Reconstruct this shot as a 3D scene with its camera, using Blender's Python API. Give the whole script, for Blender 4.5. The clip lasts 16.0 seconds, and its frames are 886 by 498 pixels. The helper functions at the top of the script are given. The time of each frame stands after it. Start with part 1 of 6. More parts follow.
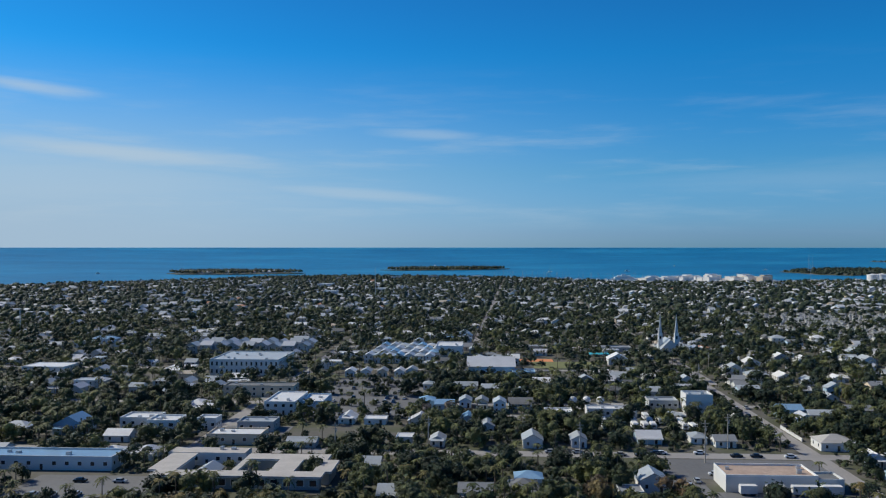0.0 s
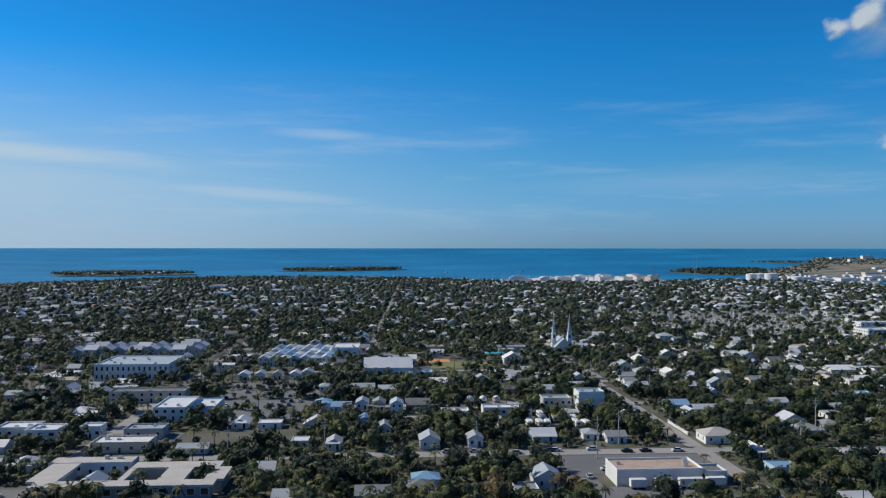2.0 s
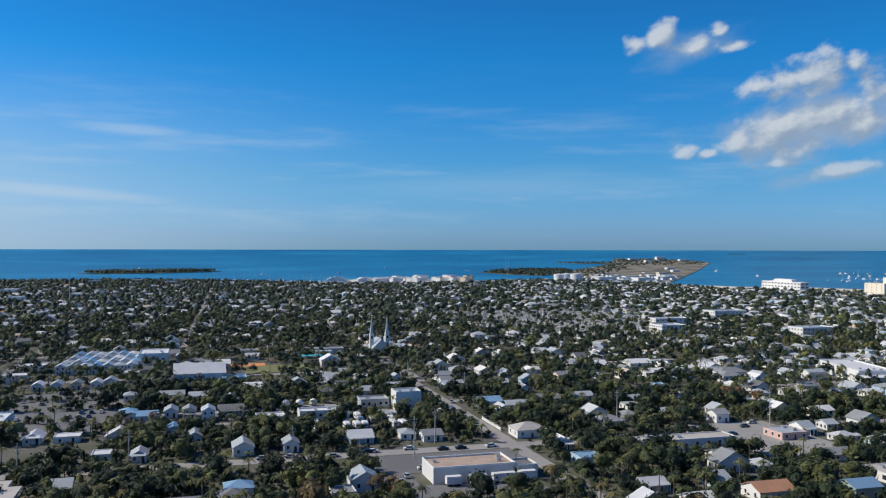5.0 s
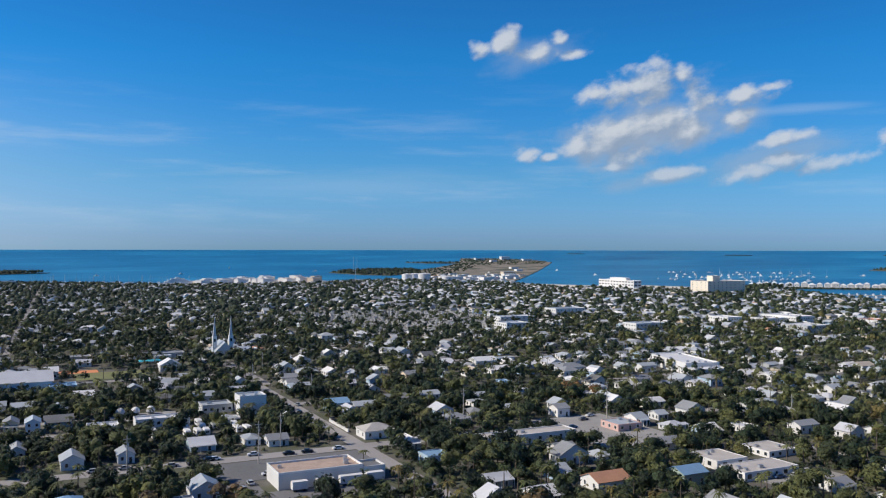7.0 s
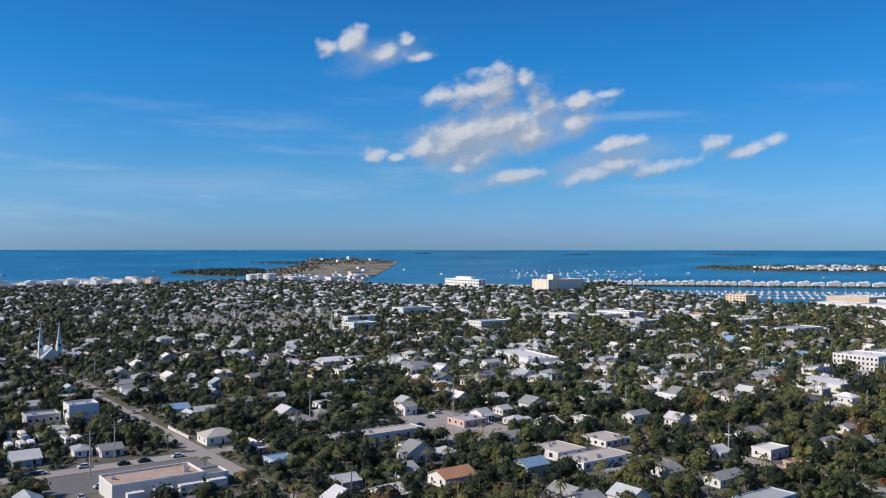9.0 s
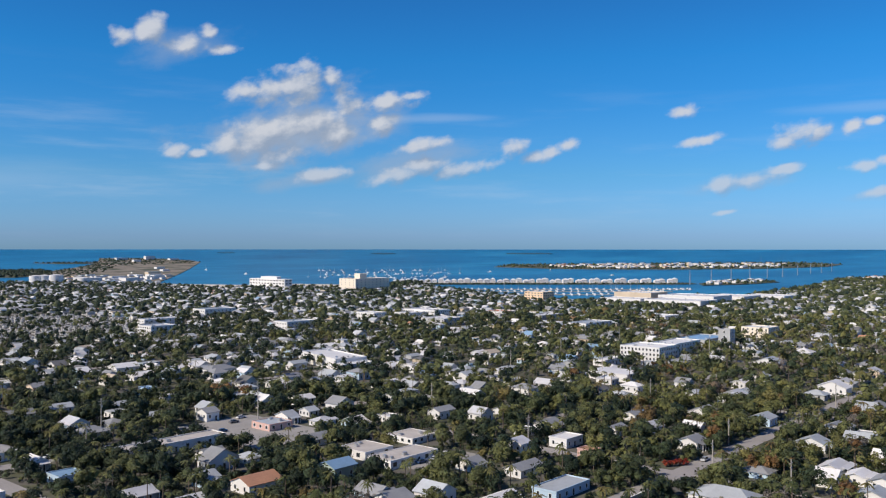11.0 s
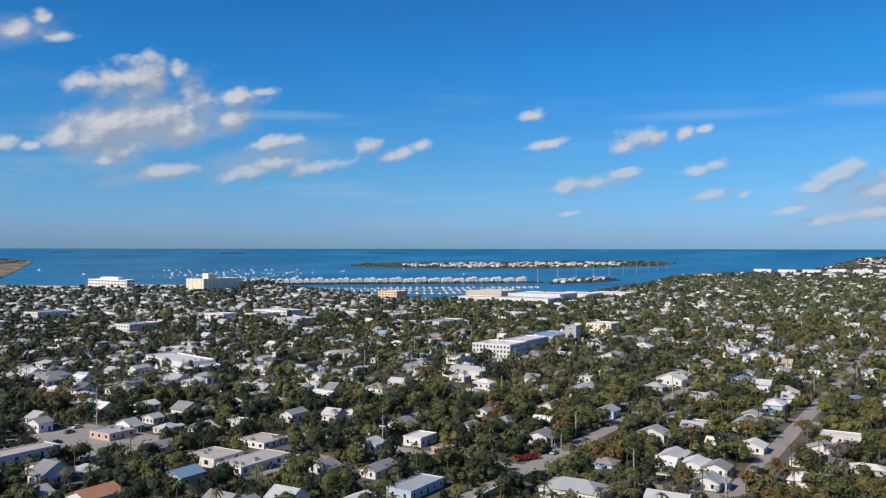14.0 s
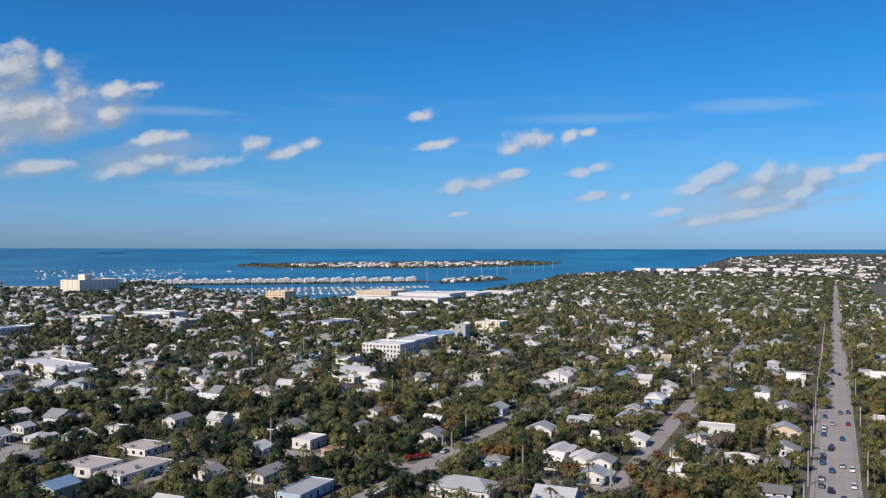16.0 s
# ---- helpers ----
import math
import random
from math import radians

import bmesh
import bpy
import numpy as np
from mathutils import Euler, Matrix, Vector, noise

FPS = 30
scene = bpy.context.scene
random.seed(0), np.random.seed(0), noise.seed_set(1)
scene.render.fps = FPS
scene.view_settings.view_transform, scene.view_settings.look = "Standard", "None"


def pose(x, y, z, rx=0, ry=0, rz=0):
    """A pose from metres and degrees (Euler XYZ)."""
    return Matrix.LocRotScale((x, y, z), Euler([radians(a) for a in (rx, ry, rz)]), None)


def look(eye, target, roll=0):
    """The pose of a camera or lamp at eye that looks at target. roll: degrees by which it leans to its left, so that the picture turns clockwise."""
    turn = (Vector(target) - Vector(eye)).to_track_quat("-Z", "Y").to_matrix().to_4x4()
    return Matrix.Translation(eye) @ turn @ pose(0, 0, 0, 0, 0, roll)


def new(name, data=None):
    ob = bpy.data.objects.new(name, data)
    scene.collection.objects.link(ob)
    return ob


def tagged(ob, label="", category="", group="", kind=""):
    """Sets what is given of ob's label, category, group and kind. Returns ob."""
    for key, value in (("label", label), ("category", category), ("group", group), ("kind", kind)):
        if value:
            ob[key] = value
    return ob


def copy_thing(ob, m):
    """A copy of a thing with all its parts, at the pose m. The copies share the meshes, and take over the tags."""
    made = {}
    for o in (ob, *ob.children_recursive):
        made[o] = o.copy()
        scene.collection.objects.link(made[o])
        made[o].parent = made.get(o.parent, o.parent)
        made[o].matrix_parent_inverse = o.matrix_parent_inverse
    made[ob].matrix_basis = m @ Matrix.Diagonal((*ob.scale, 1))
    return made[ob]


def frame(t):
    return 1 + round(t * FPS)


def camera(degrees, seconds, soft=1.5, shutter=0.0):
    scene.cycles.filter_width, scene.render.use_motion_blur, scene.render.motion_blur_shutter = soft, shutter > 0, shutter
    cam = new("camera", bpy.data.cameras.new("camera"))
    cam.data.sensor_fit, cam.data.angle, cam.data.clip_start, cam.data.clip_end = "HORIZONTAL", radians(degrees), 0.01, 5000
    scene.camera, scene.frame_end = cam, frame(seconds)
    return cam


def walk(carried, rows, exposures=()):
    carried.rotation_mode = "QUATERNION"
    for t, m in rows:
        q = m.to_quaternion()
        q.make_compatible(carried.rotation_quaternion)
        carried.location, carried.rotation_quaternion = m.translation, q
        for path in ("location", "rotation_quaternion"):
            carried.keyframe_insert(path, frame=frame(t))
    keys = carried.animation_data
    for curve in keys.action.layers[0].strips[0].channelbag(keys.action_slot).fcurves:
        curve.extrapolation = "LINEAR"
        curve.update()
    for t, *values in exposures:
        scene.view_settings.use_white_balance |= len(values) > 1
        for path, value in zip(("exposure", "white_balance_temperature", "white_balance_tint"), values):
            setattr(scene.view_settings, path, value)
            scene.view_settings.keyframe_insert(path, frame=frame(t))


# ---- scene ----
cam = camera(54.5, 16.0, 1.15)
# seconds, eye x y z, yaw, pitch, roll in degrees
PATH = [
    (0, -2.60, -6.55, 75.33, 3.026, -0.143, 0.011),
    (0.5, -2.49, -6.13, 75.28, 1.244, -0.135, 0.025),
    (1, -2.67, -5.71, 75.34, -0.487, -0.119, 0.009),
    (1.5, -2.80, -5.44, 75.28, -2.077, -0.112, 0.028),
    (2, -2.63, -5.05, 75.22, -3.825, -0.091, 0.033),
    (2.5, -2.40, -4.70, 75.13, -5.660, -0.071, 0.041),
    (3, -2.34, -4.19, 75.09, -7.416, -0.050, 0.062),
    (3.5, -2.30, -3.68, 75.01, -9.270, -0.031, 0.068),
    (4, -2.20, -3.36, 74.95, -11.405, -0.010, 0.089),
    (6.5, -1.14, -0.96, 74.91, -23.246, 0.034, 0.091),
    (7, -0.76, -0.45, 74.84, -25.956, 0.039, 0.087),
    (7.5, -0.48, 0.04, 74.73, -28.619, 0.041, 0.077),
    (8, -0.39, 0.23, 74.68, -31.054, 0.048, 0.076),
    (8.5, -0.24, 0.56, 74.60, -33.485, 0.037, 0.060),
    (9, 0.03, 0.96, 74.54, -36.101, 0.038, 0.040),
    (9.5, 0.29, 1.36, 74.48, -39.572, 0.032, 0.026),
    (10, 0.74, 1.78, 74.53, -43.252, 0.026, 0.007),
    (12.5, 2.34, 3.68, 74.43, -54.006, -0.042, 0.075),
    (13, 2.53, 3.88, 74.42, -55.344, -0.038, 0.073),
    (13.5, 2.89, 4.10, 74.47, -56.920, -0.039, 0.069),
    (14, 3.26, 4.42, 74.45, -58.643, -0.044, 0.074),
    (14.5, 3.54, 4.82, 74.38, -60.416, -0.047, 0.088),
    (15, 3.85, 5.12, 74.32, -62.154, -0.038, 0.066),
    (15.5, 4.25, 5.36, 74.26, -64.027, -0.043, 0.059),
    (16, 4.52, 5.56, 74.20, -65.990, -0.043, 0.081),
]


def aim(x, y, z, yaw, pitch, roll):
    a, p = radians(yaw), radians(pitch)
    way = Vector((-math.sin(a) * math.cos(p), math.cos(a) * math.cos(p), math.sin(p)))
    return look((x, y, z), Vector((x, y, z)) + 10 * way, roll)


walk(cam, [(t, aim(*row)) for t, *row in PATH], [(0, -0.16, 6250, 2), (4, -0.02, 6300, 4), (7, 0.03, 6420, 8), (10, 0.06, 6560, 10), (16, 0.0, 6720, 11)])

# ---- light: afternoon sun from the west, clear sky with thin cirrus and small cumulus ----
SUN_AZ, SUN_EL = -68.0, 38.0
sun = new("sun", bpy.data.lights.new("sun", "SUN"))
sun.data.energy, sun.data.angle, sun.data.color = 4.9, radians(0.5), (1.0, 0.885, 0.745)
SUN_WAY = Vector((math.sin(radians(SUN_AZ)) * math.cos(radians(SUN_EL)), math.cos(radians(SUN_AZ)) * math.cos(radians(SUN_EL)), math.sin(radians(SUN_EL))))
sun.matrix_world = look(SUN_WAY * 900, (0, 0, 0))


class Nodes:
    """Short hand for node trees."""

    def __init__(self, tree):
        self.t = tree

    def add(self, kind, **given):
        n = self.t.nodes.new(kind)
        for k, v in given.items():
            setattr(n, k, v)
        return n

    def link(self, a, b):
        self.t.links.new(a, b)

    def put(self, socket, v):
        if isinstance(v, bpy.types.NodeSocket):
            self.link(v, socket)
        else:
            socket.default_value = v

    def math(self, op, a, b=0.0, clamp=False):
        n = self.add("ShaderNodeMath", operation=op, use_clamp=clamp)
        self.put(n.inputs[0], a), self.put(n.inputs[1], b)
        return n.outputs[0]

    def vec(self, op, a, b=(0, 0, 0)):
        n = self.add("ShaderNodeVectorMath", operation=op)
        self.put(n.inputs[0], a), self.put(n.inputs[1], b)
        return n.outputs["Value"] if op in ("LENGTH", "DOT_PRODUCT") else n.outputs["Vector"]

    def noise(self, at, scale, detail=4.0, rough=0.55):
        n = self.add("ShaderNodeTexNoise")
        n.inputs["Scale"].default_value, n.inputs["Detail"].default_value, n.inputs["Roughness"].default_value = scale, detail, rough
        if at is not None:
            self.link(at, n.inputs["Vector"])
        return n.outputs["Fac"]

    def mix(self, fac, a, b, kind="MIX"):
        n = self.add("ShaderNodeMix", data_type="RGBA", blend_type=kind)
        self.put(n.inputs[0], fac), self.put(n.inputs[6], a), self.put(n.inputs[7], b)
        return n.outputs[2]

    def ramp(self, fac, *stops):
        n = self.add("ShaderNodeValToRGB")
        e = n.color_ramp.elements
        while len(e) < len(stops):
            e.new(0.5)
        for el, (p, c) in zip(e, stops):
            el.position, el.color = p, c
        self.link(fac, n.inputs[0])
        return n.outputs[0]

    def span(self, v, a, b, c=0.0, d=1.0, smooth=True):
        n = self.add("ShaderNodeMapRange", interpolation_type="SMOOTHSTEP" if smooth else "LINEAR")
        self.put(n.inputs[0], v)
        for i, q in enumerate((a, b, c, d)):
            n.inputs[i + 1].default_value = q
        return n.outputs[0]


world = bpy.data.worlds.new("sky")
scene.world = world
world.use_nodes = True
w = Nodes(world.node_tree)
world.node_tree.nodes.clear()
sky = w.add("ShaderNodeTexSky", sky_type="NISHITA", sun_disc=False)
sky.sun_elevation, sky.sun_rotation = radians(SUN_EL), radians(SUN_AZ)
sky.air_density, sky.dust_density, sky.ozone_density, sky.altitude = 1.0, 0.6, 2.5, 0
tone = w.add("ShaderNodeHueSaturation")
tone.inputs["Saturation"].default_value, tone.inputs["Value"].default_value, tone.inputs["Hue"].default_value = 1.0, 2.0, 0.5
w.link(sky.outputs[0], tone.inputs["Color"])
to = w.add("ShaderNodeTexCoord").outputs["Generated"]
sep = w.add("ShaderNodeSeparateXYZ")
w.link(to, sep.inputs[0])
az = w.math("MULTIPLY", w.math("ARCTAN2", sep.outputs[0], sep.outputs[1]), 57.29578)
el = w.math("MULTIPLY", w.math("ARCSINE", sep.outputs[2]), 57.29578)
flat = w.add("ShaderNodeCombineXYZ")
w.link(az, flat.inputs[0]), w.link(el, flat.inputs[1])
flat = flat.outputs[0]
# deep blue aloft, pale towards the sea
deep = w.span(el, 0.0, 40.0, 0.0, 1.0, False)
blue = w.mix(1.0, tone.outputs[0], w.ramp(deep, *((0.0, (0.225, 0.425, 0.80, 1)), (0.02, (0.215, 0.38, 0.76, 1)), (0.12, (0.145, 0.36, 0.61, 1)), (0.25, (0.070, 0.34, 0.61, 1)), (0.31, (0.053, 0.34, 0.61, 1)), (0.42, (0.055, 0.30, 0.56, 1)), (0.75, (0.05, 0.195, 0.415, 1)), (1.0, (0.06, 0.18, 0.40, 1)))), "MULTIPLY")
# cumulus: azimuth, elevation, half width, half height in degrees
CUMULUS = (
    (30.0, 13.5, 1.03, 0.96), (28.5, 13.1, 0.78, 0.48), (32.4, 12.8, 1.20, 0.56), (33.6, 13.6, 0.56, 0.40), (34.7, 12.7, 0.97, 0.28),
    (39.0, 10.5, 2.76, 1.22), (36.0, 10.1, 1.13, 0.53), (41.4, 11.2, 0.73, 0.73), (42.5, 9.6, 1.05, 0.97), (40.2, 8.2, 2.68, 1.06),
    (37.0, 7.2, 2.43, 1.30), (34.7, 6.6, 1.61, 0.81), (38.0, 6.0, 1.95, 0.81), (41.8, 7.7, 1.87, 1.06), (37.2, 5.4, 1.30, 0.37),
    (31.4, 6.1, 0.96, 0.48), (33.1, 6.1, 0.88, 0.32), (45.3, 9.6, 1.77, 0.53), (46.7, 10.1, 0.96, 0.32), 
    (44.9, 8.2, 1.21, 0.65), (47.0, 6.8, 1.84, 0.44), (40.5, 4.8, 1.95, 0.49), (46.0, 4.8, 2.09, 0.48), (47.7, 5.6, 1.43, 0.68),
    (50.2, 5.3, 2.04, 0.44), (53.7, 6.7, 0.80, 0.55), (55.6, 6.2, 1.73, 0.39), (57.1, 6.7, 0.81, 0.39),
)
CUMULUS_LOW = (
    (64.5, 8.7, 1.14, 0.37), (65.5, 6.9, 1.30, 0.28), (71.5, 7.1, 1.45, 0.69), (70.6, 6.6, 1.05, 0.41),
    (72.5, 7.1, 0.80, 0.44), (74.4, 7.4, 0.64, 0.48), (75.5, 7.6, 0.71, 0.24), (68.5, 4.3, 2.03, 0.45), (67.0, 4.1, 0.81, 0.49),
    (70.3, 4.9, 1.21, 0.32), (75.2, 5.0, 1.19, 0.36), (76.1, 5.3, 0.95, 0.36), (75.8, 3.4, 0.99, 0.28), (77.9, 3.4, 0.47, 0.24),
    (83.3, 4.5, 1.56, 0.62), (82.1, 3.8, 1.35, 0.39), (84.0, 5.0, 0.88, 0.43), (86.8, 4.5, 1.49, 0.76), (86.2, 3.7, 2.15, 0.38),
    (89.8, 4.4, 1.22, 0.74), (91.2, 4.8, 1.33, 0.29), (92.6, 5.4, 0.85, 0.29), (88.8, 3.5, 3.11, 0.41), (85.7, 2.3, 4.68, 0.34),
    (80.6, 2.4, 1.14, 0.24), (67.0, 2.3, 0.73, 0.16),
)


SLANT = 0.16
lean = w.add("ShaderNodeCombineXYZ")
w.link(az, lean.inputs[0]), w.link(w.math("SUBTRACT", el, w.math("MULTIPLY", az, SLANT)), lean.inputs[1])
lean = lean.outputs[0]


def puffs(at):
    total = None
    for a, e, wide, tall in CUMULUS + CUMULUS_LOW:
        q = w.vec("MULTIPLY", w.vec("SUBTRACT", at, (a, e - SLANT * a, 0)), (0.8 / wide, 0.72 / tall, 0))
        v = w.math("MULTIPLY_ADD", w.vec("LENGTH", q), -0.62)
        v.node.inputs[2].default_value, v.node.use_clamp = 1.12, True
        total = v if total is None else w.math("MAXIMUM", total, v)
    return total


def density(at, mask):
    n = w.noise(w.vec("MULTIPLY", at, (0.75, 1.0, 1)), 0.85, 6.0, 0.52)
    return w.math("ADD", w.math("MULTIPLY", w.math("SUBTRACT", n, 0.5), 1.3), w.math("SUBTRACT", mask, 0.5))


mask = puffs(lean)
here = density(lean, mask)
sunward = density(w.vec("ADD", lean, (-0.5, 0.75, 0)), puffs(w.vec("ADD", lean, (-0.5, 0.75, 0))))
cover = w.math("MULTIPLY", w.span(here, -0.02, 0.5), w.span(el, 3.2, 8.0, 0.62, 1.0))
lit = w.span(w.math("SUBTRACT", here, sunward), -0.22, 0.5, 0.0, 1.0)
cloud = w.mix(lit, (2.7, 3.45, 4.7, 1), (5.9, 6.2, 6.8, 1))
# thin grey-white vapour round the heaps
vapour = None
ragged_noise = w.math("MULTIPLY", w.math("SUBTRACT", w.noise(w.vec("MULTIPLY", lean, (0.5, 1.0, 1)), 0.5, 6.0, 0.58), 0.5), 1.9)
for a, e, wide, tall, much in ((39.0, 7.9, 7.2, 2.6, 0.75), (36.4, 6.7, 4.1, 1.6, 0.60), (46.9, 5.8, 6.3, 1.2, 0.45), (32.3, 12.7, 3.7, 1.2, 0.35), (44.7, 8.0, 2.6, 1.2, 0.45), (40.9, 4.7, 5.3, 0.6, 0.40), (86.4, 3.7, 6.3, 1.7, 0.55), (85.7, 2.2, 7.0, 0.7, 0.45), (68.5, 4.3, 3.4, 0.7, 0.35), (76.3, 3.4, 2.6, 0.4, 0.30)):
    q = w.vec("MULTIPLY", w.vec("SUBTRACT", lean, (a, e - SLANT * a, 0)), (1 / wide, 1 / tall, 0))
    v = w.span(w.math("ADD", w.vec("LENGTH", q), ragged_noise), 1.15, 0.15, 0.0, much)
    vapour = v if vapour is None else w.math("MAXIMUM", vapour, v)
blue = w.mix(vapour, blue, (3.5, 4.2, 5.35, 1))
blue = w.mix(w.math("MULTIPLY", cover, 0.92), blue, cloud)
# pale haze low in the west
glow = w.math("MULTIPLY", w.span(az, 18.0, -34.0, 0.0, 0.95), w.span(el, 13.5, 0.5))
blue = w.mix(glow, blue, (4.4, 5.5, 7.0, 1))
# cirrus: long thin streaks, strongest in the west
streak = w.noise(w.vec("MULTIPLY", w.vec("ADD", flat, (0, 0, 3.0)), (0.05, 0.42, 1)), 1.6, 6.0, 0.6)
west = w.span(az, 70.0, -32.0, 0.3, 1.0, False)
band = w.math("MULTIPLY", w.span(el, 0.0, 3.0), w.span(el, 13.0, 5.0))
veil = w.math("MULTIPLY", w.math("MULTIPLY", w.span(streak, 0.48, 0.80), west), w.math("MULTIPLY", band, 0.6))
sloped = w.add("ShaderNodeCombineXYZ")
w.link(az, sloped.inputs[0]), w.link(w.math("ADD", el, w.math("MULTIPLY", az, 0.07)), sloped.inputs[1])
sloped = sloped.outputs[0]
for a, e, wide, tall, much in ((-22.5, 5.8, 13.0, 0.9, 1.0), (-26.0, 4.2, 16.0, 2.4, 0.42), (-29.0, 9.6, 5.0, 0.6, 0.8), (-3.5, 7.4, 4.6, 0.5, 0.5), (-8.0, 3.4, 8.0, 0.45, 0.6), (21.0, 4.2, 12.0, 1.3, 0.22), (76.0, 8.5, 6.0, 0.4, 0.22), (86.0, 9.0, 5.0, 0.5, 0.3), (48.5, 8.6, 5.0, 0.4, 0.3)):
    q = w.vec("MULTIPLY", w.vec("SUBTRACT", sloped if a < 10 else flat, (a, e + (0.07 * a if a < 10 else 0), 0)), (1 / wide, 1 / tall, 0))
    ragged = w.math("ADD", w.vec("LENGTH", q), w.math("MULTIPLY", w.math("SUBTRACT", streak, 0.5), 1.6))
    veil = w.math("MAXIMUM", veil, w.span(ragged, 1.15, 0.1, 0.0, much))
blue = w.mix(w.math("MULTIPLY", veil, 0.75), blue, (5.4, 6.3, 7.5, 1))
back = w.add("ShaderNodeBackground")
back.inputs["Strength"].default_value = 0.10
w.link(blue, back.inputs[0])
w.link(back.outputs[0], w.add("ShaderNodeOutputWorld").inputs[0])

# ---- materials ----
def material(name, color, rough=0.6, metal=0.0, vary=0.25, grain=1.0, coarse=0.08, bump=0.0, spec=0.5, per_object=0.0, tint=None):
    """A plain surface with grain and larger stains, in world metres."""
    m = bpy.data.materials.new(name)
    m.use_nodes = True
    n = Nodes(m.node_tree)
    b = m.node_tree.nodes["Principled BSDF"]
    at = n.add("ShaderNodeNewGeometry").outputs["Position"]
    fine, wide = n.noise(at, grain, 5.0), n.noise(at, coarse, 3.0)
    f = n.math("ADD", n.math("MULTIPLY", n.math("SUBTRACT", fine, 0.5), vary * 2), n.math("MULTIPLY", n.math("SUBTRACT", wide, 0.5), vary * 2.5))
    f = n.math("ADD", f, 1.0)
    if per_object:
        r = n.add("ShaderNodeObjectInfo").outputs["Random"]
        f = n.math("MULTIPLY", f, n.math("ADD", 1 - per_object / 2, n.math("MULTIPLY", r, per_object)))
    c = n.mix(1.0, (*color, 1), f, "MULTIPLY")
    if tint:
        c = n.mix(n.span(wide, 0.42, 0.62), c, (*tint, 1))
    n.link(c, b.inputs["Base Color"])
    b.inputs["Roughness"].default_value, b.inputs["Metallic"].default_value = rough, metal
    b.inputs["Specular IOR Level"].default_value = spec
    if bump:
        k = n.add("ShaderNodeBump")
        k.inputs["Strength"].default_value, k.inputs["Distance"].default_value = 0.6, bump
        n.link(fine, k.inputs["Height"]), n.link(k.outputs[0], b.inputs["Normal"])
    return m


def leaves(name, stops, per_object):
    """Foliage: each crown has its own green, each leaf clump differs a little, shade is mottled in."""
    m = bpy.data.materials.new(name)
    m.use_nodes = True
    n = Nodes(m.node_tree)
    b = m.node_tree.nodes["Principled BSDF"]
    if per_object:
        r = n.add("ShaderNodeObjectInfo").outputs["Random"]
    else:
        r = n.add("ShaderNodeAttribute", attribute_name="tint").outputs["Fac"]
    c = n.ramp(r, *[(p, (*q, 1)) for p, q in stops])
    isl = n.add("ShaderNodeNewGeometry").outputs["Random Per Island"]
    c = n.mix(1.0, c, n.span(isl, 0, 1, 0.65, 1.35, False), "MULTIPLY")
    at = n.add("ShaderNodeNewGeometry").outputs["Position"]
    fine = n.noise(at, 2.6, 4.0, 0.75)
    # leaf mottling, its dark end pushed down to paint shade between leaves
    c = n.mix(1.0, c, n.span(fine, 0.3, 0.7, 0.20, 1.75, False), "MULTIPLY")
    n.link(c, b.inputs["Base Color"])
    b.inputs["Roughness"].default_value, b.inputs["Specular IOR Level"].default_value = 0.55, 0.3
    thin = n.add("ShaderNodeBsdfTranslucent")
    n.link(c, thin.inputs[0])
    k = n.add("ShaderNodeBump")
    k.inputs["Strength"].default_value, k.inputs["Distance"].default_value = 1.0, 0.5
    n.link(fine, k.inputs["Height"]), n.link(k.outputs[0], b.inputs["Normal"])
    mixer = n.add("ShaderNodeMixShader")
    mixer.inputs[0].default_value = 0.14
    n.link(b.outputs[0], mixer.inputs[1]), n.link(thin.outputs[0], mixer.inputs[2])
    gaps = n.add("ShaderNodeMixShader")
    n.link(n.math("GREATER_THAN", n.noise(at, 2.0, 2.0, 0.6), 0.56), gaps.inputs[0])
    n.link(mixer.outputs[0], gaps.inputs[1]), n.link(n.add("ShaderNodeBsdfTransparent").outputs[0], gaps.inputs[2])
    n.link(gaps.outputs[0], m.node_tree.nodes["Material Output"].inputs[0])
    return m


# lowest stops pulled down further to paint in deeper canopy shade
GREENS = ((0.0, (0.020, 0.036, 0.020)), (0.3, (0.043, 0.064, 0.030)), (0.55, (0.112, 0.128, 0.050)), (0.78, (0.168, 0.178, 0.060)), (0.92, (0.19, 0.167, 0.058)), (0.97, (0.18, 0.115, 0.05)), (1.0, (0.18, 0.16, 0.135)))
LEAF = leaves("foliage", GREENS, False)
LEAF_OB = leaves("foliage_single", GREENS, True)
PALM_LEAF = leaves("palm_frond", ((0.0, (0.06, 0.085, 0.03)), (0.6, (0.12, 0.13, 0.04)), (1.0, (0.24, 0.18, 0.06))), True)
BARK = material("bark", (0.14, 0.11, 0.085), 0.9, vary=0.3, grain=6, bump=0.02)
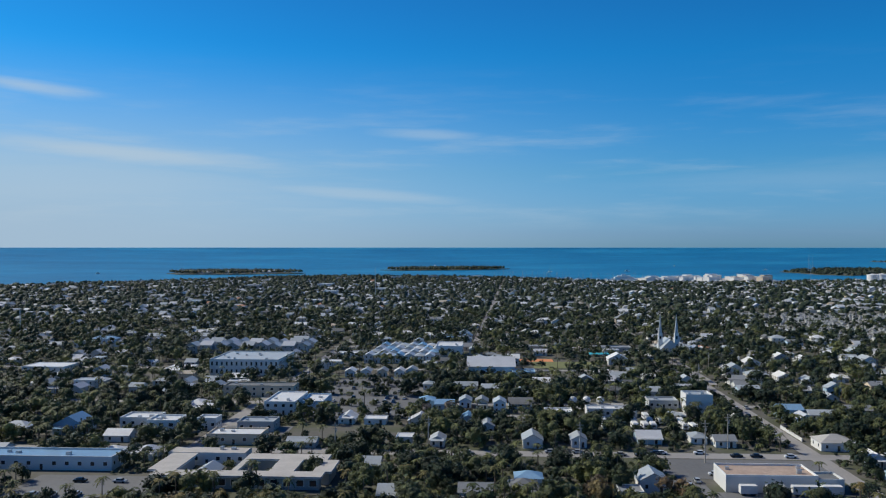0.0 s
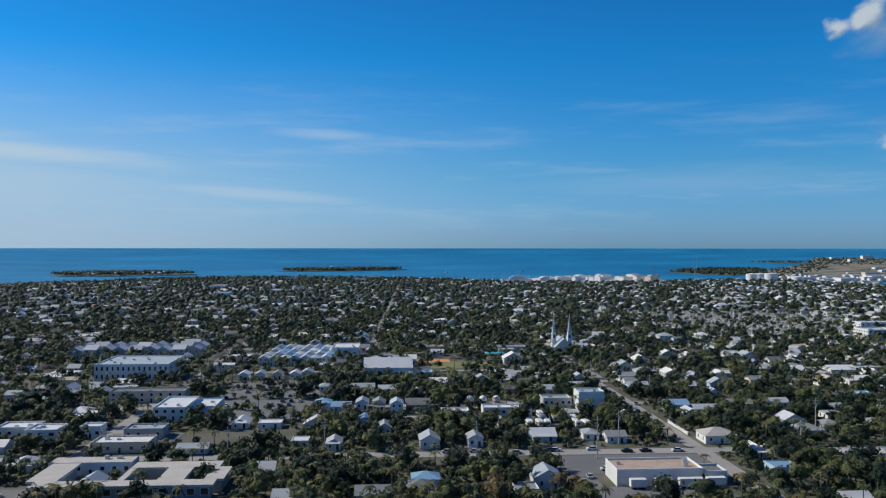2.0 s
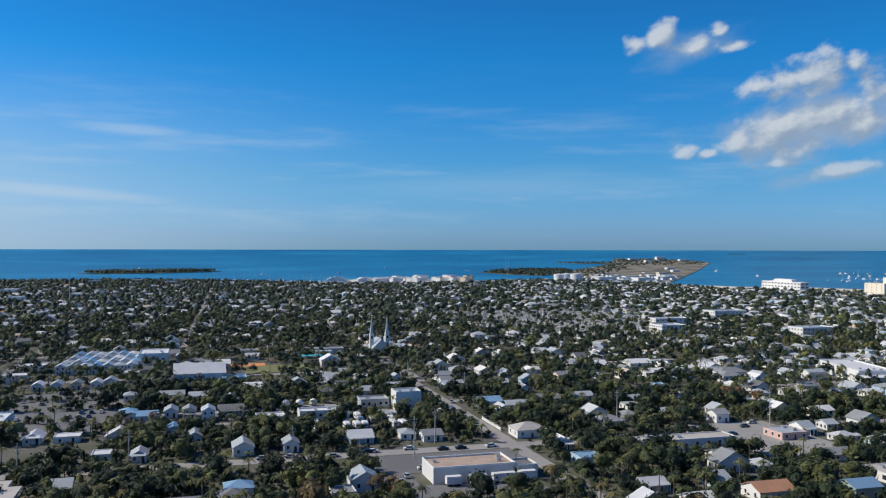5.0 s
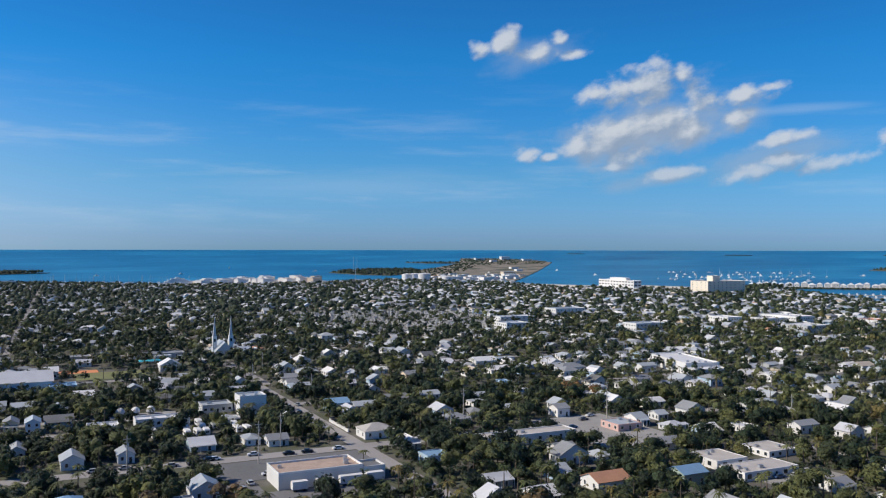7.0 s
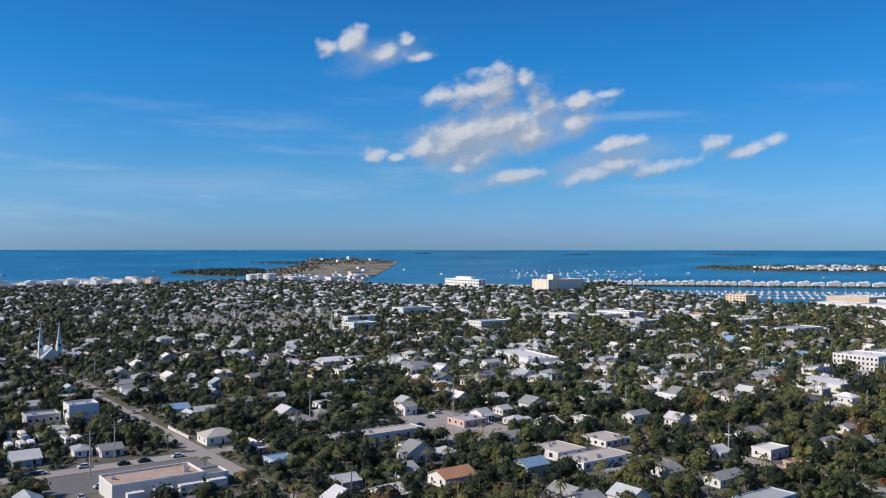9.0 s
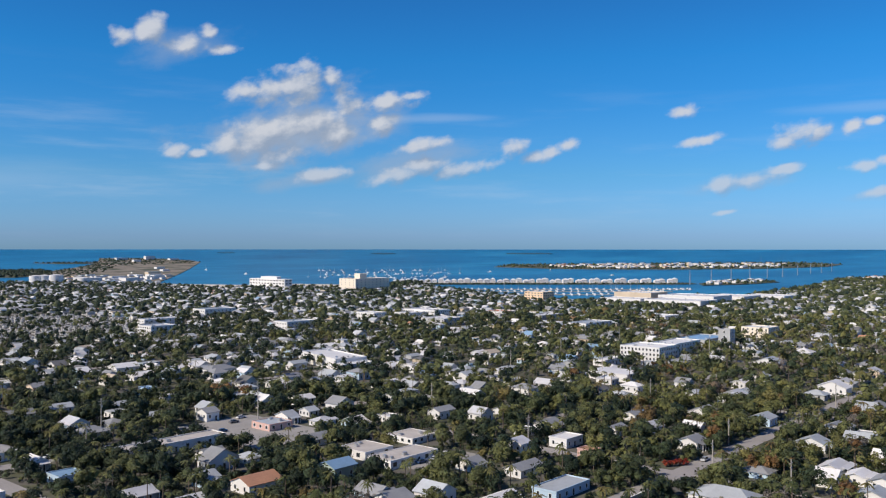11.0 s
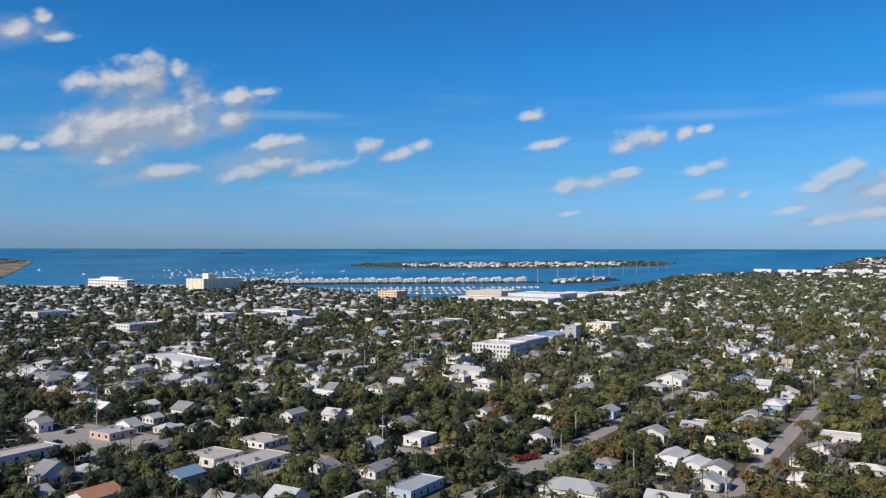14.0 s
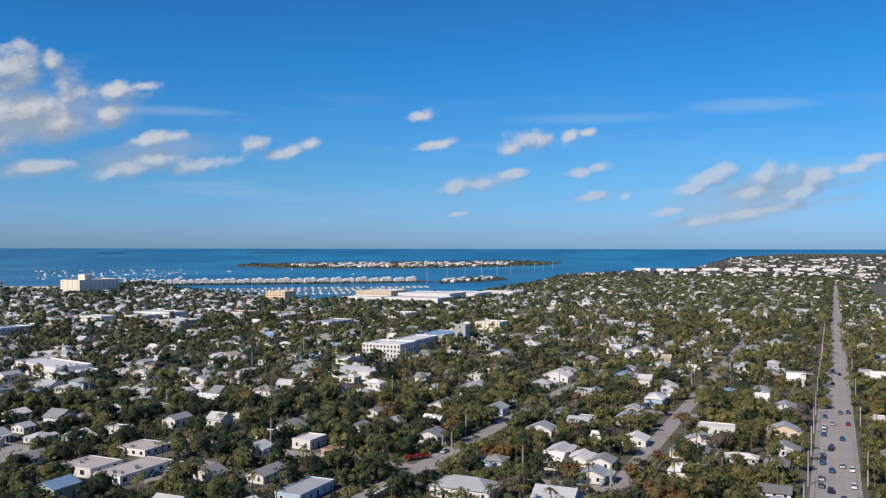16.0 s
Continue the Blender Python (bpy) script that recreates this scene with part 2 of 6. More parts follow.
WALLS = {
    "white": material("white_clapboard", (0.69, 0.685, 0.67), 0.6, vary=0.08, grain=2.0, coarse=0.1, per_object=0.12),
    "blue": material("pale_blue_clapboard", (0.42, 0.55, 0.66), 0.6, vary=0.1, grain=2.0, per_object=0.2),
    "tan": material("tan_stucco", (0.6, 0.5, 0.38), 0.8, vary=0.12, grain=2.0, per_object=0.2),
    "grey": material("grey_siding", (0.42, 0.43, 0.43), 0.7, vary=0.12, grain=2.0, per_object=0.2),
    "green": material("pale_green_siding", (0.34, 0.42, 0.36), 0.7, vary=0.12, grain=2.0),
    "pink": material("pink_stucco", (0.58, 0.38, 0.33), 0.8, vary=0.12, grain=2.0),
    "yellow": material("yellow_stucco", (0.78, 0.70, 0.57), 0.8, vary=0.08, grain=1.0),
    "orange": material("orange_stucco", (0.76, 0.55, 0.36), 0.8, vary=0.08, grain=1.0),
}
ROOFS = {
    "white": material("white_roof", (0.70, 0.695, 0.685), 0.5, vary=0.14, grain=1.2, coarse=0.15, bump=0.02, per_object=0.15),
    "pale": material("pale_metal_roof", (0.40, 0.43, 0.45), 0.45, vary=0.16, grain=1.2, coarse=0.2, bump=0.02, per_object=0.25),
    "grey": material("grey_shingle_roof", (0.25, 0.26, 0.27), 0.6, vary=0.2, grain=1.4, coarse=0.2, bump=0.03, per_object=0.3),
    "dark": material("dark_shingle_roof", (0.13, 0.135, 0.14), 0.75, vary=0.2, grain=1.4, coarse=0.2, bump=0.03, per_object=0.3),
    "silver": material("silver_metal_roof", (0.54, 0.55, 0.57), 0.45, vary=0.14, grain=1.2, coarse=0.2, bump=0.02, per_object=0.2),
    "tile": material("weathered_pale_roof", (0.42, 0.40, 0.375), 0.75, vary=0.2, grain=1.6, coarse=0.2, bump=0.03),
    "blue": material("blue_metal_roof", (0.22, 0.36, 0.52), 0.4, vary=0.15, grain=1.2, coarse=0.2, bump=0.02, per_object=0.2),
    "tan": material("tan_gravel_roof", (0.48, 0.41, 0.33), 0.8, vary=0.2, grain=1.6, coarse=0.2, bump=0.02, per_object=0.2),
    "cream": material("cream_gravel_roof", (0.44, 0.41, 0.38), 0.8, vary=0.18, grain=1.2, coarse=0.2, bump=0.02),
    "salmon": material("salmon_gravel_roof", (0.40, 0.30, 0.24), 0.85, vary=0.3, grain=1.2, coarse=0.25, bump=0.02),
    "clay": material("orange_metal_roof", (0.50, 0.20, 0.10), 0.7, vary=0.15, grain=1.4, coarse=0.2, bump=0.02),
    "rust": material("terracotta_roof", (0.44, 0.23, 0.14), 0.7, vary=0.2, grain=1.6, coarse=0.2, bump=0.03),
}
GLASS = material("dark_window_glass", (0.025, 0.032, 0.04), 0.12, vary=0.1, grain=0.6)
TRIM = material("white_trim", (0.8, 0.8, 0.78), 0.5, vary=0.05, grain=3)
METAL = material("galvanised_metal", (0.5, 0.51, 0.52), 0.4, 0.7, vary=0.1, grain=3)
CONCRETE = material("concrete", (0.29, 0.28, 0.265), 0.85, vary=0.2, grain=1.5, coarse=0.08)
POLE = material("weathered_pole", (0.40, 0.37, 0.33), 0.8, vary=0.2, grain=3)
ASPHALT = material("worn_asphalt", (0.29, 0.275, 0.265), 0.85, vary=0.2, grain=1.2, coarse=0.06)
AVENUE = material("avenue_asphalt", (0.31, 0.30, 0.30), 0.85, vary=0.18, grain=1.2, coarse=0.05)
LOT = material("pale_asphalt", (0.145, 0.145, 0.148), 0.85, vary=0.25, grain=0.8, coarse=0.05)
PAINT = material("road_paint", (0.45, 0.44, 0.43), 0.7, vary=0.2, grain=3)
PAINT_Y = material("yellow_road_paint", (0.42, 0.34, 0.2), 0.7, vary=0.2, grain=3)
GROUND = material("yard_ground", (0.115, 0.108, 0.092), 0.95, vary=0.35, grain=0.5, coarse=0.05, tint=(0.075, 0.08, 0.045))
ISLE = material("island_ground", (0.105, 0.105, 0.08), 0.95, vary=0.4, grain=0.05, coarse=0.012, tint=(0.05, 0.065, 0.035))
SCRUB = material("scrub_ground", (0.25, 0.21, 0.165), 0.95, vary=0.4, grain=0.05, coarse=0.012, tint=(0.05, 0.065, 0.035))
TURF = material("dry_turf", (0.17, 0.18, 0.07), 0.95, vary=0.25, grain=0.3, coarse=0.04)
CLAY = material("orange_clay", (0.62, 0.24, 0.10), 0.95, vary=0.15, grain=0.5)
SAND = material("pale_sand", (0.62, 0.57, 0.48), 0.95, vary=0.15, grain=0.4, coarse=0.03)
STONE = material("white_tomb_stone", (0.46, 0.455, 0.44), 0.8, vary=0.25, grain=0.7, coarse=0.1)
RUBBER = material("tyre_rubber", (0.02, 0.02, 0.02), 0.9, vary=0.1)
DARK_ISLE = material("far_mangrove", (0.045, 0.06, 0.045), 0.95, vary=0.2, grain=0.05, coarse=0.01)
TEAL = material("teal_awning", (0.05, 0.40, 0.50), 0.7, vary=0.1)
CARS = [material("car_paint_" + k, c, 0.25, 0.1, vary=0.03) for k, c in (("white", (0.75, 0.75, 0.75)), ("silver", (0.45, 0.46, 0.47)), ("black", (0.02, 0.02, 0.022)), ("blue", (0.05, 0.10, 0.2)), ("red", (0.3, 0.03, 0.03)), ("grey", (0.15, 0.15, 0.16)))]


def sea_material():
    m = bpy.data.materials.new("sea_water")
    m.use_nodes = True
    n = Nodes(m.node_tree)
    b = m.node_tree.nodes["Principled BSDF"]
    at = n.add("ShaderNodeNewGeometry").outputs["Position"]
    wide = n.noise(n.vec("MULTIPLY", at, (1.0, 1.6, 0)), 0.0016, 5.0, 0.6)
    fine = n.noise(n.vec("MULTIPLY", at, (1.0, 0.6, 0)), 0.02, 4.0, 0.6)
    c = n.ramp(wide, (0.3, (0.008, 0.10, 0.22, 1)), (0.52, (0.015, 0.155, 0.305, 1)), (0.62, (0.024, 0.20, 0.36, 1)), (0.75, (0.042, 0.25, 0.41, 1)))
    c = n.mix(1.0, c, n.span(fine, 0.2, 0.8, 0.8, 1.2, False), "MULTIPLY")
    n.link(c, b.inputs["Base Color"])
    b.inputs["Roughness"].default_value, b.inputs["Specular IOR Level"].default_value, b.inputs["IOR"].default_value = 0.35, 0.28, 1.33
    k = n.add("ShaderNodeBump")
    k.inputs["Strength"].default_value, k.inputs["Distance"].default_value = 1.0, 0.6
    n.link(n.noise(at, 0.12, 4.0, 0.6), k.inputs["Height"]), n.link(k.outputs[0], b.inputs["Normal"])
    return m


SEA = sea_material()


# ---- building blocks ----
class Geo:
    """Collects faces with material slots and makes one mesh."""

    def __init__(self, *mats):
        self.v, self.f, self.s, self.mats = [], [], [], mats

    def face(self, pts, slot=0):
        k = len(self.v)
        self.v += pts
        self.f.append(tuple(range(k, k + len(pts))))
        self.s.append(slot)

    def solid(self, pts, faces, slot=0):
        k = len(self.v)
        self.v += pts
        for q in faces:
            self.f.append(tuple(k + i for i in q))
            self.s.append(slot)

    def box(self, x0, y0, z0, x1, y1, z1, slot=0, taper=1.0):
        cx, cy, a, b = (x0 + x1) / 2, (y0 + y1) / 2, (x1 - x0) / 2 * taper, (y1 - y0) / 2 * taper
        self.solid([(x0, y0, z0), (x1, y0, z0), (x1, y1, z0), (x0, y1, z0), (cx - a, cy - b, z1), (cx + a, cy - b, z1), (cx + a, cy + b, z1), (cx - a, cy + b, z1)],
                   [(3, 2, 1, 0), (4, 5, 6, 7), (0, 1, 5, 4), (1, 2, 6, 5), (2, 3, 7, 6), (3, 0, 4, 7)], slot)

    def tube(self, x, y, z0, z1, r0, r1, n=8, slot=0):
        ring = [(math.cos(6.28319 * i / n), math.sin(6.28319 * i / n)) for i in range(n)]
        pts = [(x + r0 * c, y + r0 * s, z0) for c, s in ring] + [(x + r1 * c, y + r1 * s, z1) for c, s in ring]
        self.solid(pts, [(i, (i + 1) % n, n + (i + 1) % n, n + i) for i in range(n)] + [tuple(range(n, 2 * n))], slot)

    def walls(self, w, d, h, roof, rise, slot=0, x=0, y=0, z=0):
        a, b = w / 2, d / 2
        self.solid([(x - a, y - b, z), (x + a, y - b, z), (x + a, y + b, z), (x - a, y + b, z), (x - a, y - b, z + h), (x + a, y - b, z + h), (x + a, y + b, z + h), (x - a, y + b, z + h)],
                   [(0, 1, 5, 4), (1, 2, 6, 5), (2, 3, 7, 6), (3, 0, 4, 7)], slot)
        if roof == "gabley":
            self.face([(x - a, y - b, z + h), (x + a, y - b, z + h), (x, y - b, z + h + rise)], slot)
            self.face([(x + a, y + b, z + h), (x - a, y + b, z + h), (x, y + b, z + h + rise)], slot)
        if roof == "gablex":
            self.face([(x + a, y - b, z + h), (x + a, y + b, z + h), (x + a, y, z + h + rise)], slot)
            self.face([(x - a, y + b, z + h), (x - a, y - b, z + h), (x - a, y, z + h + rise)], slot)

    def roof(self, w, d, h, roof, rise, slot=0, x=0, y=0, z=0, over=0.45):
        a, b, t = w / 2 + over, d / 2 + over, 0.18
        z += h
        if roof == "flat":
            self.box(x - a + over - 0.1, y - b + over - 0.1, z, x + a - over + 0.1, y + b - over + 0.1, z + 0.25, slot)
        elif roof == "hip":
            r = abs(a - b)
            rx, ry = (r, 0) if a > b else (0, r)
            pts = [(x - a, y - b, z), (x + a, y - b, z), (x + a, y + b, z), (x - a, y + b, z), (x - rx, y - ry, z + rise), (x + rx, y + ry, z + rise)]
            sides = [(0, 1, 5, 4), (1, 2, 5), (2, 3, 4, 5), (3, 0, 4)] if a > b else [(0, 1, 4), (1, 2, 5, 4), (2, 3, 5), (3, 0, 4, 5)]
            self.solid(pts, sides + [(3, 2, 1, 0)], slot)
        else:
            drop = rise * over / ((d if roof == "gablex" else w) / 2)
            if roof == "gabley":
                prof = [(-a, -drop), (0, rise), (a, -drop)]
                pts = [(x + p, y + s * b, z + q + k) for k in (t, 0) for s in (-1, 1) for p, q in prof]
            else:
                prof = [(-b, -drop), (0, rise), (b, -drop)]
                pts = [(x - s * a, y + p, z + q + k) for k in (t, 0) for s in (-1, 1) for p, q in prof]
            self.solid(pts, [(0, 1, 4, 3), (1, 2, 5, 4), (9, 10, 7, 6), (10, 11, 8, 7), (0, 3, 9, 6), (5, 2, 8, 11), (1, 0, 6, 7), (2, 1, 7, 8), (3, 4, 10, 9), (4, 5, 11, 10)], slot)

    def mesh(self, name):
        m = bpy.data.meshes.new(name)
        m.from_pydata(self.v, [], self.f)
        for q in self.mats:
            m.materials.append(q)
        if len(self.mats) > 1:
            m.polygons.foreach_set("material_index", self.s)
        return m


def part(name, geo, parent, label="", at=None):
    ob = new(name, geo if isinstance(geo, bpy.types.Mesh) else geo.mesh(name))
    ob.parent = parent
    if at is not None:
        ob.matrix_basis = at
    return tagged(ob, label)


def thing(name, x, y, z, label, category, group="", turn=0.0):
    ob = new(name)
    ob.empty_display_size = 0.5
    ob.matrix_basis = pose(x, y, z, 0, 0, turn)
    return tagged(ob, label, category, group)


g = Geo(TRIM, GLASS)
RING = [(-0.5, -0.5), (0.5, -0.5), (0.5, 0.5), (-0.5, 0.5)]
for (a, b), (c, e) in zip(RING, RING[1:] + RING[:1]):
    g.face([(a, -0.07, b), (c, -0.07, e), (c * 0.84, -0.07, e * 0.86), (a * 0.84, -0.07, b * 0.86)])
    g.face([(a * 0.84, -0.07, b * 0.86), (c * 0.84, -0.07, e * 0.86), (c * 0.84, -0.01, e * 0.86), (a * 0.84, -0.01, b * 0.86)])
    g.face([(c, -0.07, e), (a, -0.07, b), (a, 0.02, b), (c, 0.02, e)])
g.face([(a * 0.84, -0.01, b * 0.86) for a, b in RING], 1)
WINDOW = g.mesh("window")
g = Geo(GLASS, TRIM)
g.box(-0.45, -0.05, 0, 0.45, 0.02, 0.96), g.box(-0.5, -0.08, 0, -0.45, 0.02, 1, 1), g.box(0.45, -0.08, 0, 0.5, 0.02, 1, 1), g.box(-0.45, -0.08, 0.96, 0.45, 0.02, 1, 1)
DOOR = g.mesh("door")
TURN = {"s": 0, "e": 90, "n": 180, "w": -90}


def on_face(side, w, d, u, z, sx, sz):
    """A pose on a wall's outer face: u along it, z up, with a size."""
    px, py = {"s": (u, -d / 2), "n": (-u, d / 2), "e": (w / 2, u), "w": (-w / 2, -u)}[side]
    return pose(px, py, z, 0, 0, TURN[side]) @ Matrix.Diagonal((sx, 1, sz, 1))


def openings(ob, w, d, h, storeys, bays, sides=None, size=(1.1, 1.5), door="s"):
    step = h / storeys
    if sides is None:
        x, y = ob.matrix_basis.translation[:2]
        sides = ("s" if y > x * 0.12 else "") + ("e" if x < -0.25 * y else "w" if x > 0.25 * y else "")
    for side in sides:
        long = w if side in "sn" else d
        k = bays if side in "sn" else max(1, round(bays * d / w))
        for s in range(storeys):
            for i in range(k):
                u = (i + 0.5) / k * long - long / 2
                if s == 0 and side == door and i == k // 2:
                    part("door", DOOR, ob, at=on_face(side, w, d, u, 0.1, 1.1, 2.1))
                else:
                    part("window", WINDOW, ob, at=on_face(side, w, d, u, s * step + step * 0.55, min(size[0], long / k * 0.75), min(size[1], step * 0.6)))


# ---- occupied ground, in cells of 2 m ----
OX, OY = -1300.0, -500.0
TAKEN = np.zeros((2400, 1500), dtype=bool)


def claim(x0, y0, x1, y1, pad=0.0):
    i0, i1, j0, j1 = int((x0 - pad - OX) // 2), int((x1 + pad - OX) // 2) + 1, int((y0 - pad - OY) // 2), int((y1 + pad - OY) // 2) + 1
    TAKEN[max(i0, 0):max(i1, 0), max(j0, 0):max(j1, 0)] = True


def free(x0, y0, x1, y1):
    i0, i1, j0, j1 = int((x0 - OX) // 2), int((x1 - OX) // 2) + 1, int((y0 - OY) // 2), int((y1 - OY) // 2) + 1
    return i0 >= 0 and j0 >= 0 and i1 <= 2400 and j1 <= 1500 and not TAKEN[i0:i1, j0:j1].any()


FOCAL = 1523.0


def lift(x, y):
    """The far sea and shores rise gently, so that they meet the horizon within five kilometres."""
    r = math.hypot(x, y)
    if r <= 2500:
        return 0.0
    v = FOCAL * 75 / 2500 * max(0.0, (4950 - r) / 2450)
    return 75 - v * r / FOCAL


# ---- sea and land ----
def sheet(name, outline, z, mat, cuts=0, label="", category="", kind="structure", skirt=1.5):
    """A flat piece of land with a low edge all round, following the rise of the far sea."""
    bm = bmesh.new()
    f = bm.faces.new([bm.verts.new((x, y, 0)) for x, y in outline])
    bmesh.ops.triangulate(bm, faces=[f])
    for c in ([3] * cuts):
        bmesh.ops.subdivide_edges(bm, edges=bm.edges[:], cuts=c, use_grid_fill=True)
    rim = [e for e in bm.edges if e.is_boundary]
    low = bmesh.ops.extrude_edge_only(bm, edges=rim)["geom"]
    down = {q for q in low if isinstance(q, bmesh.types.BMVert)}
    for q in bm.verts:
        q.co.z = lift(q.co.x, q.co.y) + z - (skirt if q in down else 0)
    bmesh.ops.recalc_face_normals(bm, faces=bm.faces[:])
    m = bpy.data.meshes.new(name)
    bm.to_mesh(m)
    bm.free()
    m.materials.append(mat)
    return tagged(new(name, m), label, category, "", kind)


bm = bmesh.new()
rings = []
for r in [0, 300, 700, 1200, 1700, 2100, 2350] + [2500 + 100 * i for i in range(25)]:
    rings.append([bm.verts.new((r * math.sin(6.283185 * i / 120), r * math.cos(6.283185 * i / 120), lift(r, 0) - 0.9)) for i in range(120)] if r else [bm.verts.new((0, 0, -0.9))])
for a, b in zip(rings, rings[1:]):
    for i in range(120):
        if len(a) == 1:
            bm.faces.new((a[0], b[(i + 1) % 120], b[i]))
        else:
            bm.faces.new((a[i], a[(i + 1) % 120], b[(i + 1) % 120], b[i]))
bmesh.ops.recalc_face_normals(bm, faces=bm.faces[:])
m = bpy.data.meshes.new("water")
bm.to_mesh(m)
bm.free()
m.materials.append(SEA)
for p in m.polygons:
    p.use_smooth = True
tagged(new("water", m), "deep blue shallow tropical sea with darker and paler streaks", "sea", "", "structure")

COAST = [(-1500, -1700), (1800, -1900), (4400, -1500), (4560, -600), (4500, 150), (4150, 400), (3500, 430), (3000, 440), (2850, 540), (2650, 640), (2330, 690), (2000, 600), (1700, 560), (1480, 545), (1300, 520),
         (1180, 580), (1100, 645), (1040, 640), (1045, 700), (1065, 765), (1130, 900), (1190, 1040), (1300, 1190), (1225, 1340), (1180, 1450), (1075, 1480), (1000, 1640), (1010, 1690), (960, 1790), (900, 1900), (820, 1960),
         (660, 1930), (560, 1850), (330, 1835), (46, 2080), (-200, 2170), (-436, 2130), (-678, 1790), (-920, 1560), (-1500, 1100)]
sheet("ground", COAST, 0, GROUND, 2, "low island ground of dry earth, grass and leaf litter", "ground")


def inside(x, y, poly=COAST):
    hit = False
    for (x0, y0), (x1, y1) in zip(poly, poly[1:] + poly[:1]):
        if (y0 > y) != (y1 > y) and x < (x1 - x0) * (y - y0) / (y1 - y0) + x0:
            hit = not hit
    return hit


WISTERIA = [(-350, 2740), (-280, 2700), (-80, 2770), (60, 2860), (70, 2900), (-100, 2900), (-280, 2830)]
SUNSET = [(-915, 2390), (-850, 2300), (-700, 2300), (-540, 2400), (-530, 2450), (-640, 2560), (-820, 2560), (-900, 2470)]
FLEMING = [(880, 1890), (1010, 1700), (1067, 1793), (1190, 1960), (1342, 2175), (1600, 2530), (1846, 2866), (2039, 3121), (2093, 3273), (2077, 3465), (2000, 3600), (1870, 3650), (1780, 3480), (1628, 3216), (1424, 2957), (1210, 2700), (1060, 2440), (930, 2130)]
FLEMING_POINT = [(1480, 3420), (1530, 3300), (1660, 3230), (1720, 3330), (1640, 3380)]
MANGROVE = [(870, 2620), (900, 2380), (950, 2300), (1080, 2420), (1220, 2690), (1260, 2850), (1100, 2860), (980, 2780)]
SIGSBEE = [(2560, 1980), (2560, 1640), (2760, 1330), (3000, 1120), (3260, 1000), (3480, 1010), (3560, 1180), (3300, 1560), (2980, 1900), (2740, 2060)]
SPIT = [(1290, 1330), (1320, 1240), (1420, 1150), (1560, 980), (1690, 830), (1740, 800), (1790, 840), (1740, 920), (1600, 1090), (1450, 1270), (1350, 1370)]
SPIT_EAST = [(1680, 760), (1760, 805), (1975, 838), (2060, 770), (1960, 705), (1800, 715)]
sheet("island", WISTERIA, 0.3, ISLE, 1, "flat wooded island with a narrow sandy shore", "island")
sheet("island", SUNSET, 0.3, ISLE, 1, "small wooded resort island with white villas", "island")
sheet("island", FLEMING, 0.4, SCRUB, 1, "long flat island of bare brown scrub behind the tank farm", "island")
sheet("island", FLEMING_POINT, 0.3, ISLE, 1, "thin green point of a flat scrub island", "island")
sheet("island", MANGROVE, 0.3, ISLE, 1, "low green mangrove island off the harbour", "island")
sheet("island", SIGSBEE, 0.3, ISLE, 1, "broad flat island with rows of white houses", "island")
sheet("island", SPIT_EAST, 0.3, ISLE, 1, "low tree-lined spit beside the pylons", "island")
sheet("island", SPIT, 0.3, ISLE, 1, "narrow spit with a row of waterfront houses", "island")
for x, y, w, d in ((3160, 3170, 130, 30), (3660, 2600, 240, 30), (2600, 3750, 90, 24)):
    a = math.atan2(-x, y)
    pts = [(x + math.cos(a) * w / 2 * math.cos(q) - math.sin(a) * d / 2 * math.sin(q), y + math.sin(a) * w / 2 * math.cos(q) + math.cos(a) * d / 2 * math.sin(q)) for q in [6.28319 * i / 14 for i in range(14)]]
    sheet("far_islet", pts, 1.5, DARK_ISLE, 0, "thin dark islet near the horizon", "island", skirt=4)


# ---- roads and paved lots ----
def slab(name, x0, y0, x1, y1, z, mat, label, category, z0=-0.05, kind="structure", keep=True):
    g = Geo(mat)
    g.box(x0, y0, z0, x1, y1, z)
    if keep:
        claim(x0, y0, x1, y1)
    return tagged(new(name, g.mesh(name)), label, category, "", kind)


def road_x(y, x0, x1, wide, drawn=True):
    if drawn:
        slab("road", x0, y - wide / 2, x1, y + wide / 2, 0.05, ASPHALT, "worn grey asphalt town street", "road", keep=False)
    claim(x0, y - wide * 0.28, x1, y + wide * 0.28)


def road_y(x, y0, y1, wide, drawn=True):
    if drawn:
        slab("road", x - wide / 2, y0, x + wide / 2, y1, 0.06, ASPHALT, "worn grey asphalt town street", "road", keep=False)
    claim(x - wide * 0.28, y0, x + wide * 0.28, y1)


# the avenue leans a little to the grid
LEAN = Matrix.Translation((280, 2.4, 0)) @ Matrix.Rotation(radians(-0.43), 4, "Z") @ Matrix.Translation((-280, -2.4, 0))
slab("main_road", 60, -3.2, 1950, 8.6, 0.05, AVENUE, "wide straight asphalt avenue with worn lane paint", "road", keep=False).matrix_world = LEAN
claim(60, -5, 900, 10), claim(900, -9, 1400, 2.5), claim(1400, -14, 1950, -2), claim(296, 58.5, 425, 68), claim(244, 122, 336, 132.5)
for y in (-3.95, 9.4):
    slab("pavement", 60, y - 0.7, 1950, y + 0.7, 0.17, CONCRETE, "pale concrete pavement beside the avenue", "pavement", keep=False).matrix_world = LEAN
g = Geo(PAINT, PAINT_Y)
for i in range(190):
    x = 180 + i * 9
    g.box(x, -0.7, 0.05, x + 3.5, -0.55, 0.056), g.box(x, 5.35, 0.05, x + 3.5, 5.5, 0.056)
    g.box(x, 2.25, 0.05, x + 9, 2.37, 0.056, 1), g.box(x, 2.5, 0.05, x + 9, 2.62, 0.056, 1)
paint = tagged(new("lane_marking", g.mesh("lane_marking")), "worn white and yellow lane lines on the avenue", "road marking", "", "stuff")
